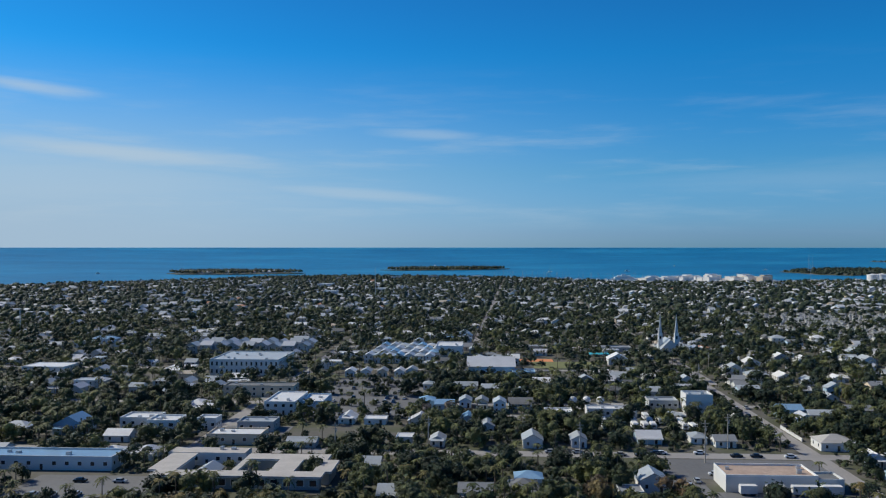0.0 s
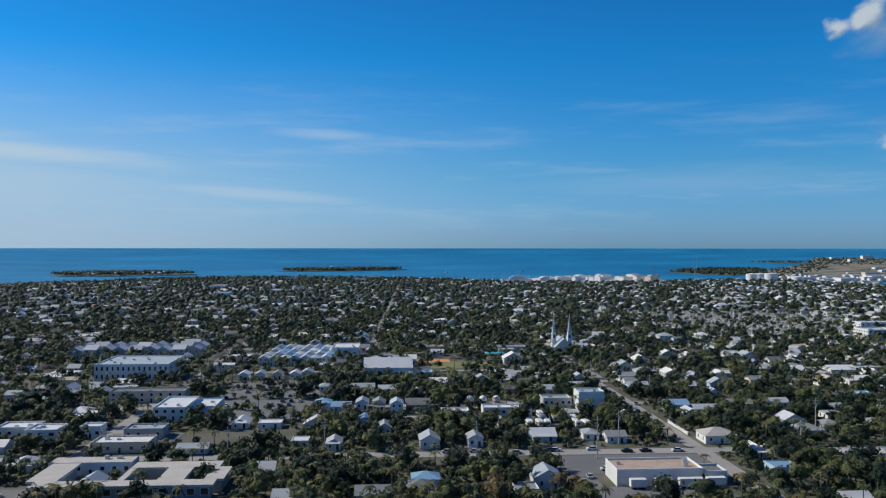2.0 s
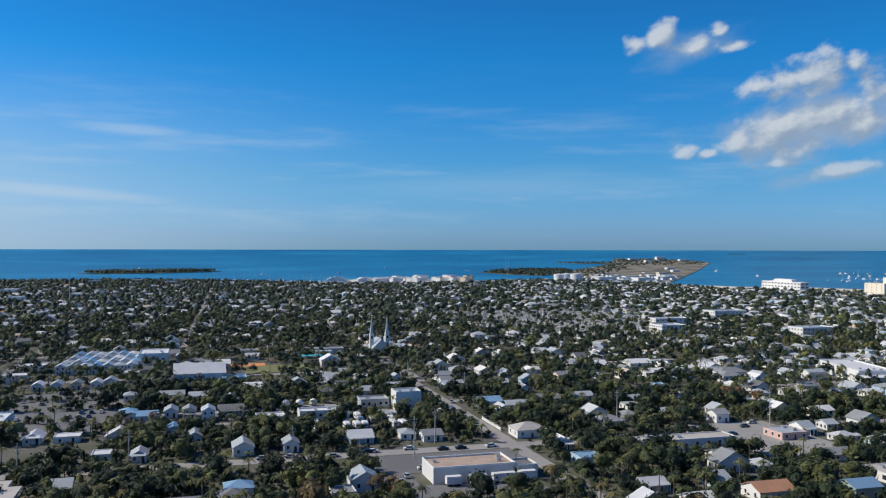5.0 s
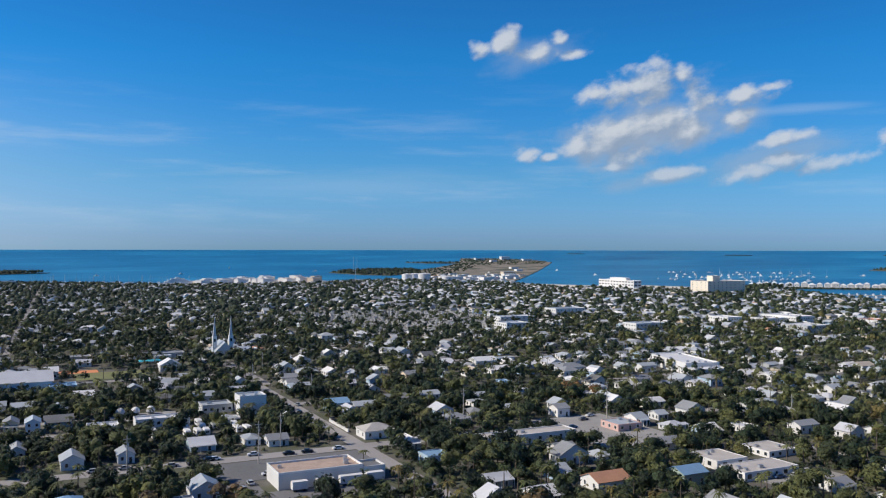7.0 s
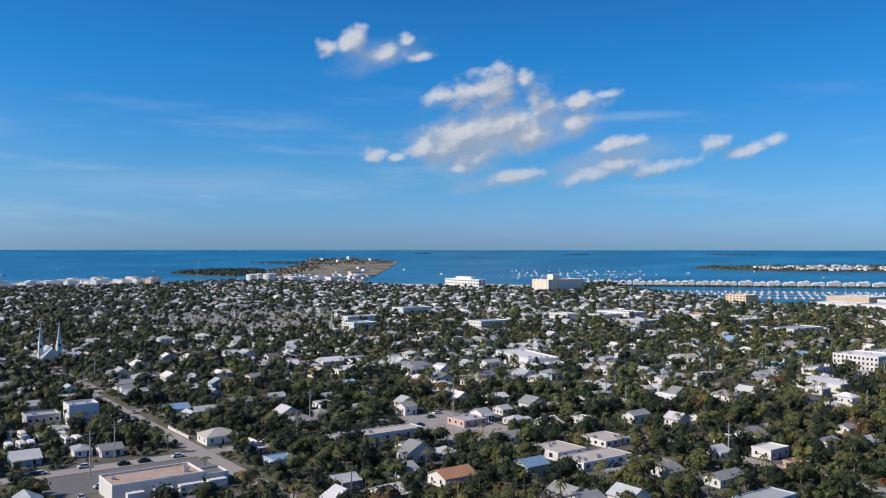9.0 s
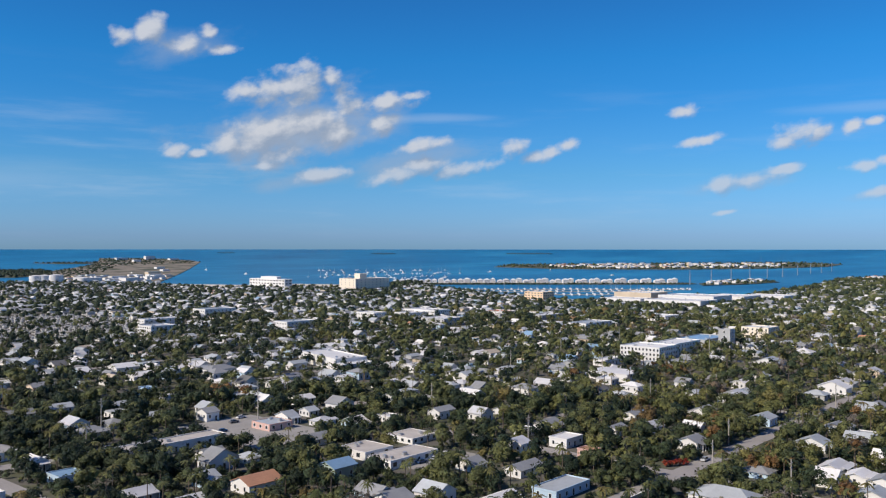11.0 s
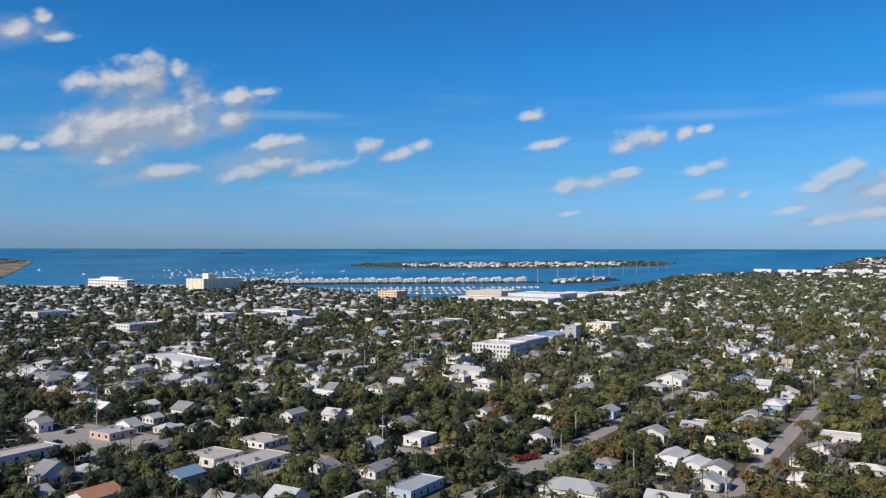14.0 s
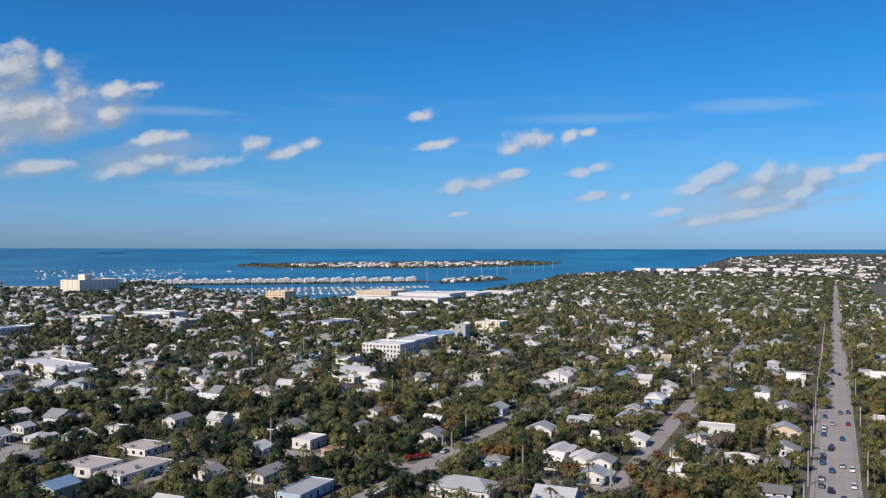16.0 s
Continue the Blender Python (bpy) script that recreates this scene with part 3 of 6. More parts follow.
paint.matrix_world = LEAN
road_x(65, 200, 760, 6.5), road_x(131, 180, 800, 7.5), road_x(307.5, -330, 300, 8.0), road_x(215, 300, 900, 6)
road_x(376, -30, 42, 6), claim(-30, 367, 42, 379), claim(-12, 297, 112, 312), claim(264, 127, 281, 141), road_y(114.5, 225, 470, 6.5), claim(110.5, 300, 118, 450), road_y(119, 470, 1500, 8), road_y(267, 60, 240, 6.5), road_y(-112, 300, 700, 8), road_y(400, 12, 300, 6.5), road_y(560, 12, 500, 7), road_y(620, 12, 340, 7)
for y in (405, 520, 640, 760, 880, 1010, 1140, 1280):
    road_x(y, -700, 900, 6)
for x in (-560, -470, -380, -290, -200, 215, 320, 510, 700, 820, 940):
    road_y(x, 330, 1600, 6, False)
for x in (480, 700, 840, 980, 1120, 1260, 1400, 1700, 2000):
    road_y(x, 12, 460, 6, False)
# the long street that runs to the harbour leans a little to the grid
g = Geo(ASPHALT)
g.solid([(-16, 640, 0.07), (-10, 640, 0.07), (36, 1950, 0.07), (30, 1950, 0.07), (-16, 640, -0.05), (-10, 640, -0.05), (36, 1950, -0.05), (30, 1950, -0.05)], [(0, 1, 2, 3), (0, 4, 5, 1), (1, 5, 6, 2), (3, 7, 4, 0)])
tagged(new("road", g.mesh("road")), "long straight street running down to the harbour", "road", "", "structure")
for i in range(66):
    claim(-14 + i * 0.7, 640 + i * 20, -12 + i * 0.7, 660 + i * 20)
slab("car_park", -86, 372, -36, 482, 0.08, LOT, "sun-bleached asphalt car park", "car park", keep=False)
claim(-86, 326, -40, 352)
for y in (376, 404, 432, 462):
    claim(-86, y, -36, y + 18)
claim(6, 480, 40, 515)
slab("car_park", 56, 244, 66, 302, 0.09, LOT, "grey asphalt yard beside a white store", "car park")
slab("car_park", 66, 276.5, 111, 302, 0.09, LOT, "grey asphalt yard behind a white store", "car park")
slab("car_park", 66, 244, 104, 261, 0.09, LOT, "grey asphalt yard in front of a white store", "car park")
slab("car_park", 196, 262, 236, 322, 0.08, CONCRETE, "pale concrete forecourt beside low shops", "car park")
slab("car_park", -150, 240, -108, 270, 0.08, LOT, "grey parking court with parked cars", "car park")
slab("car_park", -112, 335, -84, 350, 0.08, LOT, "grey parking court behind flat-roofed shops", "car park")
slab("car_park", 38, 395, 62, 412, 0.08, CONCRETE, "pale yard between white sheds", "car park")
slab("car_park", 214, 196, 245, 208, 0.08, CONCRETE, "pale motel forecourt", "car park")
slab("ball_field", 26, 530, 66, 560, 0.06, TURF, "dry green baseball outfield", "sports field")
slab("ball_field", 12, 560, 40, 573, 0.07, CLAY, "orange clay baseball infield", "sports field")
CEMETERY = (262, 690, 470, 990)


claim(945, 1380, 1075, 1640), claim(1000, 1300, 1215, 1470), claim(1080, 1230, 1215, 1330)


# ---- houses ----
g = Geo(TRIM)
g.box(-0.09, -0.09, 0, 0.09, 0.09, 2.6)
POST = g.mesh("porch_post")
LOOKS = {"tile": "weathered pale", "silver": "bright silver","white": "white", "pale": "pale silver", "grey": "grey", "dark": "dark", "blue": "blue", "tan": "tan", "rust": "terracotta"}
FORMS = {"gablex": "gabled", "gabley": "steep gabled", "hip": "hipped", "flat": "flat"}


def rise_of(w, d, form):
    return {"gablex": d * 0.2, "gabley": w * 0.27, "hip": min(w, d) * 0.22, "flat": 0.0}[form]


def home(x, y, w, d, h, form, roof, wall, name="house", porch=None, front=4.6):
    """A wooden town house with walls, roof, windows, a door and often a porch."""
    w, d, h = max(5.5, w), max(5.5, d), h * 0.84
    tall = "two-storey" if h > 3.8 else "single-storey"
    ob = thing(name, x, y, 0, f"{tall} {wall} house with a {LOOKS[roof]} {FORMS[form]} roof among trees", "house", "town houses")
    rise = rise_of(w, d, form)
    g = Geo(WALLS[wall])
    g.walls(w, d, h, form, rise)
    part("wall", g, ob)
    g = Geo(ROOFS[roof], WALLS[wall])
    g.roof(w, d, h, form, rise)
    if form == "flat":
        for a in ((-w / 2 - 0.15, -d / 2 - 0.15, w / 2 + 0.15, -d / 2 + 0.1), (-w / 2 - 0.15, d / 2 - 0.1, w / 2 + 0.15, d / 2 + 0.15), (-w / 2 - 0.15, -d / 2 + 0.1, -w / 2 + 0.1, d / 2 - 0.1), (w / 2 - 0.1, -d / 2 + 0.1, w / 2 + 0.15, d / 2 - 0.1)):
            g.box(a[0], a[1], h + 0.01, a[2], a[3], h + 0.55, 1)
    part("roof", g, ob)
    openings(ob, w, d, h, 2 if h > 4.3 else 1, max(2, int(w / 3.4)))
    if porch is None:
        porch = form != "flat" and int(abs(x * 7 + y * 3)) % 3 == 0 and math.hypot(x, y) < 400
    if porch:
        pw, hp = w * 0.9, 2.7
        g = Geo(ROOFS[roof])
        g.solid([(-pw / 2, -d / 2 - 2.2, hp), (pw / 2, -d / 2 - 2.2, hp), (pw / 2, -d / 2 + 0.02, hp + 0.6), (-pw / 2, -d / 2 + 0.02, hp + 0.6),
                 (-pw / 2, -d / 2 - 2.2, hp - 0.12), (pw / 2, -d / 2 - 2.2, hp - 0.12), (pw / 2, -d / 2 + 0.02, hp + 0.48), (-pw / 2, -d / 2 + 0.02, hp + 0.48)],
                [(0, 1, 2, 3), (7, 6, 5, 4), (0, 4, 5, 1), (1, 5, 6, 2), (3, 7, 4, 0)])
        part("porch_roof", g, ob)
        for i in range(4):
            part("porch_post", POST, ob, at=pose(-pw / 2 + 0.2 + i * (pw - 0.4) / 3, -d / 2 - 2.0, 0))
    front = front if math.hypot(x, y) > 262 else 1.5
    claim(x - w / 2 - (front if x > y * 0.7 else 0), y - d / 2 - (front if y > x * 0.6 else 0.5), x + w / 2, y + d / 2)
    return ob


home(-194.5, 335.1, 11.6, 8.7, 3.0, "hip", "pale", "white")
home(-170.9, 335.6, 12.5, 11.3, 4.6, "gabley", "blue", "blue")
home(-146.1, 322.4, 9.7, 8.7, 3.0, "gablex", "white", "white")
home(-261.7, 490.4, 25.2, 19.1, 6.1, "flat", "white", "white")
home(-215.9, 441.0, 10.9, 8.7, 5.3, "flat", "pale", "white")
home(-246.8, 472.5, 8.4, 7.8, 3.0, "hip", "white", "white")
home(-301.2, 651.0, 20.0, 8.7, 4.6, "hip", "blue", "blue")
home(-276.8, 680.0, 17.1, 8.7, 3.8, "gablex", "pale", "white")
home(-99.6, 522.7, 13.1, 10.4, 5.3, "flat", "white", "white")
home(-96.3, 564.3, 12.6, 10.4, 5.3, "flat", "white", "white")
home(-82.9, 492.8, 5.0, 9.6, 3.8, "gabley", "white", "white")
home(-73.7, 493.3, 5.0, 9.6, 3.8, "gabley", "pale", "white")
home(-64.1, 493.8, 5.4, 9.6, 3.8, "gabley", "grey", "tan")
home(-54.2, 494.3, 5.0, 9.6, 3.8, "gabley", "white", "white")
home(-47.7, 499.4, 6.1, 9.6, 3.8, "gabley", "pale", "white")
home(-31.4, 397.0, 7.2, 8.7, 4.6, "hip", "blue", "blue")
home(-22.8, 391.1, 8.5, 7.8, 3.8, "gablex", "blue", "blue")
home(-13.4, 400.7, 5.5, 9.6, 3.8, "gabley", "pale", "blue")
home(-5.6, 395.3, 5.0, 9.6, 4.6, "gabley", "grey", "tan")
home(2.5, 389.9, 5.4, 9.6, 5.3, "gabley", "pale", "blue")
home(12.4, 397.4, 11.0, 7.8, 3.8, "gablex", "dark", "blue")
home(-11.2, 359.0, 5.6, 9.6, 3.8, "gabley", "blue", "blue")
home(-3.1, 345.0, 5.6, 10.4, 3.8, "gabley", "pale", "white")
home(-34.6, 323.3, 6.2, 7.8, 3.0, "flat", "white", "white")
home(-21.8, 321.0, 5.0, 8.7, 3.0, "gabley", "pale", "white")
home(14.0, 321.2, 7.3, 10.4, 3.8, "gabley", "pale", "white")
home(31.4, 322.2, 5.0, 8.7, 3.8, "gabley", "pale", "white")
home(35.0, 451.9, 6.1, 7.8, 3.8, "hip", "pale", "white")
home(25.7, 459.3, 9.1, 8.7, 3.8, "gablex", "white", "white")
home(-14.6, 448.0, 12.4, 7.8, 3.0, "gablex", "pale", "white")
home(-1.2, 441.2, 9.7, 7.8, 3.0, "gablex", "pale", "white")
home(-34.1, 448.2, 5.0, 7.8, 3.8, "hip", "pale", "white")
home(-30.7, 246.6, 8.4, 10.4, 3.8, "gablex", "pale", "white")
home(-6.3, 247.9, 9.8, 8.7, 4.6, "gablex", "grey", "white")
home(47.9, 263.7, 8.7, 9.6, 4.6, "gabley", "pale", "white")
home(39.8, 254.0, 7.0, 7.8, 3.0, "flat", "grey", "white")
home(130.2, 382.3, 10.1, 8.7, 4.6, "gablex", "blue", "blue")
home(143.9, 377.7, 14.6, 7.8, 3.0, "gablex", "pale", "white")
home(126.2, 322.2, 12.7, 10.4, 3.8, "hip", "tile", "white")
home(130.1, 297.6, 5.0, 7.8, 3.8, "gabley", "white", "white")
home(77.8, 330.3, 5.8, 8.7, 3.0, "hip", "pale", "white")
home(86.4, 324.8, 7.6, 7.8, 3.0, "gablex", "grey", "white")
home(78.7, 432.1, 9.5, 8.7, 3.8, "gablex", "pale", "white")
home(105.4, 471.9, 6.5, 7.8, 3.8, "gabley", "pale", "white")
home(133.0, 473.3, 9.0, 8.7, 3.8, "gablex", "grey", "white")
home(130.2, 442.8, 10.6, 8.7, 3.0, "gablex", "pale", "blue")
home(160.7, 539.2, 9.3, 9.6, 4.6, "gabley", "white", "white")
home(223.0, 678.5, 11.3, 10.4, 5.3, "hip", "pale", "white")
home(253.9, 680.2, 11.2, 10.4, 5.3, "hip", "white", "white")
home(80.0, 551.7, 12.2, 10.4, 4.6, "gabley", "white", "white")
home(-233.8, 682.3, 15.7, 10.4, 3.8, "gablex", "pale", "white")
home(-168.2, 881.3, 17.2, 12.2, 4.6, "gablex", "pale", "white")
home(-16.8, 620.2, 14.3, 10.4, 3.8, "gablex", "grey", "tan")
home(22.7, 622.4, 32.8, 12.2, 3.8, "flat", "grey", "tan")
home(86.1, 618.6, 26.1, 12.2, 3.8, "flat", "grey", "grey")
home(-48.7, 691.6, 9.4, 8.7, 4.6, "gablex", "white", "white")
home(166.6, 332.3, 11.6, 8.7, 3.0, "hip", "grey", "white")
home(129.8, 274.6, 8.5, 8.7, 3.0, "flat", "blue", "blue")
home(216.7, 326.3, 6.3, 7.8, 4.6, "gablex", "grey", "white")
home(298.3, 437.8, 17.7, 10.4, 4.6, "hip", "grey", "white")
home(307.5, 423.3, 5.0, 8.7, 4.6, "gabley", "pale", "white")
home(201.6, 455.4, 11.5, 8.7, 3.8, "gablex", "grey", "tan")
home(181.5, 392.0, 11.0, 7.8, 3.0, "gablex", "pale", "white")
home(265.2, 487.1, 15.1, 10.4, 4.6, "gablex", "white", "white")
home(255.7, 451.5, 13.2, 9.6, 3.8, "gablex", "white", "white")
home(270.4, 444.7, 9.9, 7.8, 3.8, "gabley", "pale", "blue")
home(232.3, 403.1, 5.0, 7.8, 4.6, "flat", "blue", "blue")
home(156.5, 237.0, 5.0, 7.8, 3.8, "gablex", "pale", "blue")
home(164.5, 221.5, 12.3, 9.6, 3.6, "gablex", "rust", "white")
home(191.5, 214.5, 9.6, 8.4, 4.6, "gablex", "blue", "green")
home(226.8, 186.4, 6.4, 8.7, 3.0, "gablex", "grey", "white")
home(234.5, 170.3, 12.7, 7.0, 3.0, "gablex", "grey", "white")
home(223.6, 148.3, 18.6, 8.7, 3.0, "flat", "pale", "blue")
home(178.6, 176.1, 8.1, 9.6, 3.8, "gablex", "grey", "white")
home(278.6, 182.3, 11.2, 7.8, 3.8, "flat", "white", "white")
home(268.9, 166.2, 5.2, 6.4, 3.0, "flat", "rust", "pink")
home(236.1, 296.3, 5.7, 8.7, 3.8, "gablex", "pale", "white")
home(252.2, 300.9, 5.2, 7.0, 3.0, "gablex", "pale", "white")
home(218.4, 255.9, 9.0, 7.8, 3.0, "gablex", "grey", "white")
home(272.0, 372.9, 5.7, 8.7, 3.8, "hip", "pale", "white")
home(288.7, 425.3, 11.6, 10.4, 4.6, "hip", "grey", "white")
home(300.2, 415.8, 6.0, 9.6, 4.6, "gabley", "white", "blue")
home(371.8, 387.0, 6.9, 10.4, 3.8, "hip", "pale", "white")
home(383.3, 360.6, 8.0, 10.4, 3.8, "gablex", "white", "white")
home(301.1, 297.1, 5.6, 5.6, 3.8, "gablex", "pale", "white")
home(342.7, 296.3, 6.1, 9.6, 4.6, "hip", "pale", "white")
home(364.1, 263.2, 8.9, 11.3, 3.8, "hip", "grey", "white")
home(403.6, 222.6, 7.8, 10.1, 4.6, "hip", "white", "white")
home(381.9, 217.6, 7.8, 10.5, 3.0, "hip", "pale", "white")
home(340.3, 187.7, 7.8, 6.3, 3.0, "gablex", "grey", "white")
home(306.7, 177.1, 8.7, 5.5, 3.8, "gablex", "grey", "white")
home(305.2, 143.9, 8.7, 7.9, 3.8, "gablex", "grey", "white")
home(365.9, 166.6, 9.6, 11.1, 3.0, "gablex", "grey", "white")
home(366.9, 140.4, 8.7, 8.5, 3.8, "gablex", "pale", "blue")
home(332.4, 108.7, 7.8, 10.5, 3.8, "gablex", "pale", "white")
home(286.0, 89.6, 7.8, 7.0, 3.8, "gabley", "white", "white")
home(295.7, 83.1, 9.6, 6.7, 3.0, "gablex", "white", "white")
home(328.1, 83.5, 7.8, 6.7, 3.0, "gabley", "white", "white")
home(275.6, 73.2, 7.8, 8.4, 3.0, "gablex", "pale", "white")
home(244.0, 104.5, 11.4, 19.0, 3.8, "hip", "pale", "white")
home(198.9, 153.2, 11.8, 8.7, 3.0, "gablex", "white", "white")
home(467.8, 142.3, 9.6, 15.0, 4.6, "gablex", "white", "white")
home(454.5, 185.4, 8.7, 7.7, 3.8, "gablex", "white", "white")
home(404.1, 170.9, 7.8, 8.8, 3.8, "gablex", "white", "white")
home(490.1, 109.8, 7.8, 8.7, 3.8, "gablex", "blue", "blue")
home(392.4, 84.6, 7.8, 7.8, 3.0, "gablex", "pale", "tan")
home(584.2, 129.5, 10.4, 8.7, 4.6, "gablex", "pale", "white")
home(616.7, 206.6, 12.2, 13.0, 3.8, "hip", "white", "white")
home(545.8, 204.3, 12.2, 16.3, 3.8, "gablex", "pale", "white")
home(364.2, 45.4, 8.7, 14.3, 3.8, "flat", "white", "white")
home(321.4, 49.8, 9.6, 13.0, 3.0, "hip", "grey", "white")
home(368.3, 20.5, 8.7, 12.3, 3.8, "gablex", "pale", "tan")
home(422.0, 22.5, 9.6, 10.1, 3.8, "gablex", "pale", "white")
home(511.5, 20.4, 9.6, 9.0, 4.6, "gabley", "white", "white")
home(337.1, 19.4, 7.8, 10.9, 3.0, "gablex", "grey", "white")
home(312.9, 20.5, 7.8, 7.4, 3.0, "gablex", "grey", "white")
home(243.8, 76.3, 9.6, 11.8, 3.8, "gabley", "pale", "white")
home(332.2, 71.4, 7.8, 8.9, 3.0, "gablex", "white", "white")
home(293.4, 74.9, 7.8, 8.1, 3.0, "gablex", "grey", "white")
home(554.6, 50.2, 10.4, 12.3, 4.6, "hip", "pale", "white")
home(693.9, 39.5, 10.4, 13.1, 4.6, "gablex", "pale", "white")
home(534.9, -20.4, 10.4, 7.2, 4.6, "gabley", "white", "white")
home(409.3, -13.9, 8.7, 6.4, 3.8, "flat", "white", "white")
home(699.3, -19.2, 12.2, 14.4, 3.0, "gablex", "tan", "tan")
home(960.5, -24.5, 12.2, 17.9, 3.0, "flat", "pale", "white")
home(819.1, -13.5, 10.4, 12.8, 3.0, "gablex", "tan", "pink")
home(610.4, 127.5, 9.6, 9.7, 3.8, "gablex", "pale", "white")
home(535.3, 98.0, 9.6, 12.1, 3.8, "gablex", "pale", "white")
home(576.9, 100.5, 7.8, 6.0, 3.8, "gabley", "tan", "tan")
home(420.2, 247.0, 7.8, 9.7, 3.8, "hip", "white", "white")


# ---- larger buildings ----
def block(label, category, x0, y0, x1, y1, h, wall="white", roof="white", storeys=1, bays=4, sides=None, size=(1.6, 1.5), turn=0.0, z=0.0, name="building", parapet=0.6, door="s"):
    """A flat-roofed building with a parapet, rows of windows and roof gear."""
    cx, cy, w, d = (x0 + x1) / 2, (y0 + y1) / 2, x1 - x0, y1 - y0
    h *= 0.85
    ob = thing(name, cx, cy, z, label, category, "", turn)
    g = Geo(WALLS[wall])
    g.walls(w, d, h, "flat", 0)
    part("wall", g, ob)
    g = Geo(ROOFS[roof])
    g.box(-w / 2 + 0.25, -d / 2 + 0.25, h - 0.3, w / 2 - 0.25, d / 2 - 0.25, h - 0.02)
    part("roof", g, ob)
    if parapet:
        g = Geo(WALLS[wall])
        for a in ((-w / 2, -d / 2, w / 2, -d / 2 + 0.3), (-w / 2, d / 2 - 0.3, w / 2, d / 2), (-w / 2, -d / 2 + 0.3, -w / 2 + 0.3, d / 2 - 0.3), (w / 2 - 0.3, -d / 2 + 0.3, w / 2, d / 2 - 0.3)):
            g.box(a[0], a[1], h, a[2], a[3], h + parapet)
        part("parapet", g, ob)
    if w > 9 and d > 7 and y0 < 1000:
        r = random.Random(int(abs(x0) * 10 + abs(y0)))
        for _ in range(2 + int(w * d / 260)):
            u, v = r.uniform(-w / 2 + 1.5, w / 2 - 3), r.uniform(-d / 2 + 1.5, d / 2 - 3)
            g = Geo(METAL)
            g.box(u, v, h - 0.02, u + r.uniform(1, 1.9), v + r.uniform(1, 1.6), h + r.uniform(0.6, 1.1), 0, 0.92)
            part("roof_unit", g, ob)
    if storeys:
        openings(ob, w, d, h, storeys, bays, sides, size, door)
    if not turn:
        claim(x0 - (7 if x0 > y0 * 0.7 else 0.5), y0 - (7 if y0 > x0 * 0.6 else 1), x1 + 0.5, y1 + 0.5)
    return ob


# courtyard offices with broad white roofs
ob = thing("office_complex", -80, 271, 0, "low courtyard offices with broad white flat roofs and shaded eaves", "building")
WINGS = ((-108, 255.5, -54, 262), (-111, 262, -102, 284), (-84, 277, -56, 284.5), (-72, 262, -64, 277), (-58, 262, -52, 277), (-84, 262, -82, 277))
for x0, y0, x1, y1 in WINGS:
    g = Geo(ROOFS["cream"], WALLS["grey"], TRIM)
    g.box(x0 + 80, y0 - 271, 4.1, x1 + 80, y1 - 271, 4.5)
    g.box(x0 + 79.9, y0 - 271.1, 3.9, x1 + 80.1, y1 - 270.9, 4.09, 2)
    g.box(x0 + 81, y0 - 269.6, 0, max(x1 + 79, x0 + 81.4), y1 - 272, 3.9, 1)
    part("wing", g, ob)
    claim(x0, y0 - 2, x1, y1)
for i in range(13):
    part("window", WINDOW, ob, at=pose(-26 + i * 4.1, -14.12, 2.1) @ Matrix.Diagonal((2.6, 1, 2.2, 1)))
block("white-walled rear wing of the courtyard offices", "building", -113, 285, -86, 293, 5.2, "white", "cream", 1, 7, parapet=0)
block("low shop row with a long pale blue-green roof", "building", -182, 276, -129, 288, 5, "white", "blue", 1, 12)
block("white two-storey house with a flat roof and dark picture window", "building", -139, 330, -127, 342, 6.6, "white", "white", 2, 3, size=(2.2, 1.6))
block("white flat-roofed shop beside the car park", "building", -156, 344, -141, 356, 4.5, storeys=1, bays=4)
block("white flat-roofed shop with stepped parapet", "building", -122, 340, -114, 348, 5.5, storeys=1, bays=3)
block("long white office with a row of tall dark windows", "building", -166, 490, -125, 530, 10.5, "white", "pale", 2, 14, "sew", (1.3, 3.6))
block("brown two-storey lodging behind trees", "building", -136, 420, -100, 432, 6, "tan", "dark", 2, 8)
block("white flat-roofed clinic beside the car park", "building", -103, 374, -89, 402, 6.5, "white", "white", 2, 4)
block("pale blue annex with a white roof", "building", -88.5, 383, -78, 404, 5, "blue", "white", 1, 3)
block("low shop with a white gravel roof", "building", -110, 316, -89, 328, 4.2, "tan", "white", 1, 5)
block("grey flat-roofed shop with roof gear", "building", -105, 339.5, -90, 350, 4.2, "grey", "pale", 1, 4)
block("white warehouse with pale roof", "building", -38.5, 579, -20.5, 607, 8.5, "white", "white", 1, 3)
block("tall white storage block with a pale roof", "building", 86.5, 387, 98.5, 398, 9.6, "white", "pale", 0)
block("low grey workshop beside the storage block", "building", 72, 398, 85.6, 409, 4, "grey", "pale", 1, 5)
block("large white store with a tan gravel roof", "store", 70.2, 261.5, 98, 276, 5.7, "white", "salmon", 0, name="store")
block("lower white wing of the store", "store", 98.4, 262, 106, 271, 4.4, "white", "dark", 1, 2, name="store_wing")
block("white flat-roofed shed by the yard", "building", 22, 368, 34, 378, 4, storeys=1, bays=3)
block("long white vault-like shed roof", "building", 41, 377, 63, 386, 3.8, storeys=1, bays=6)
block("blue-white annex beside the gym", "building", 11, 483, 24, 496, 4.6, "blue", "blue", 1, 4)
block("low white shopping row by a forecourt", "building", 153, 283, 196, 292.5, 4.2, "white", "cream", 1, 9, parapet=0.3)
block("kiosk with a pale canopy and salmon walls", "kiosk", 219, 286, 231, 298, 3.3, "pink", "pale", 1, 3, name="kiosk", parapet=0.15)
block("white motel wing with square windows", "motel", 211, 221.5, 225, 236, 3.5, "white", "cream", 1, 2, "sw", (2.2, 1.9), name="motel_wing", door="", parapet=0.15)
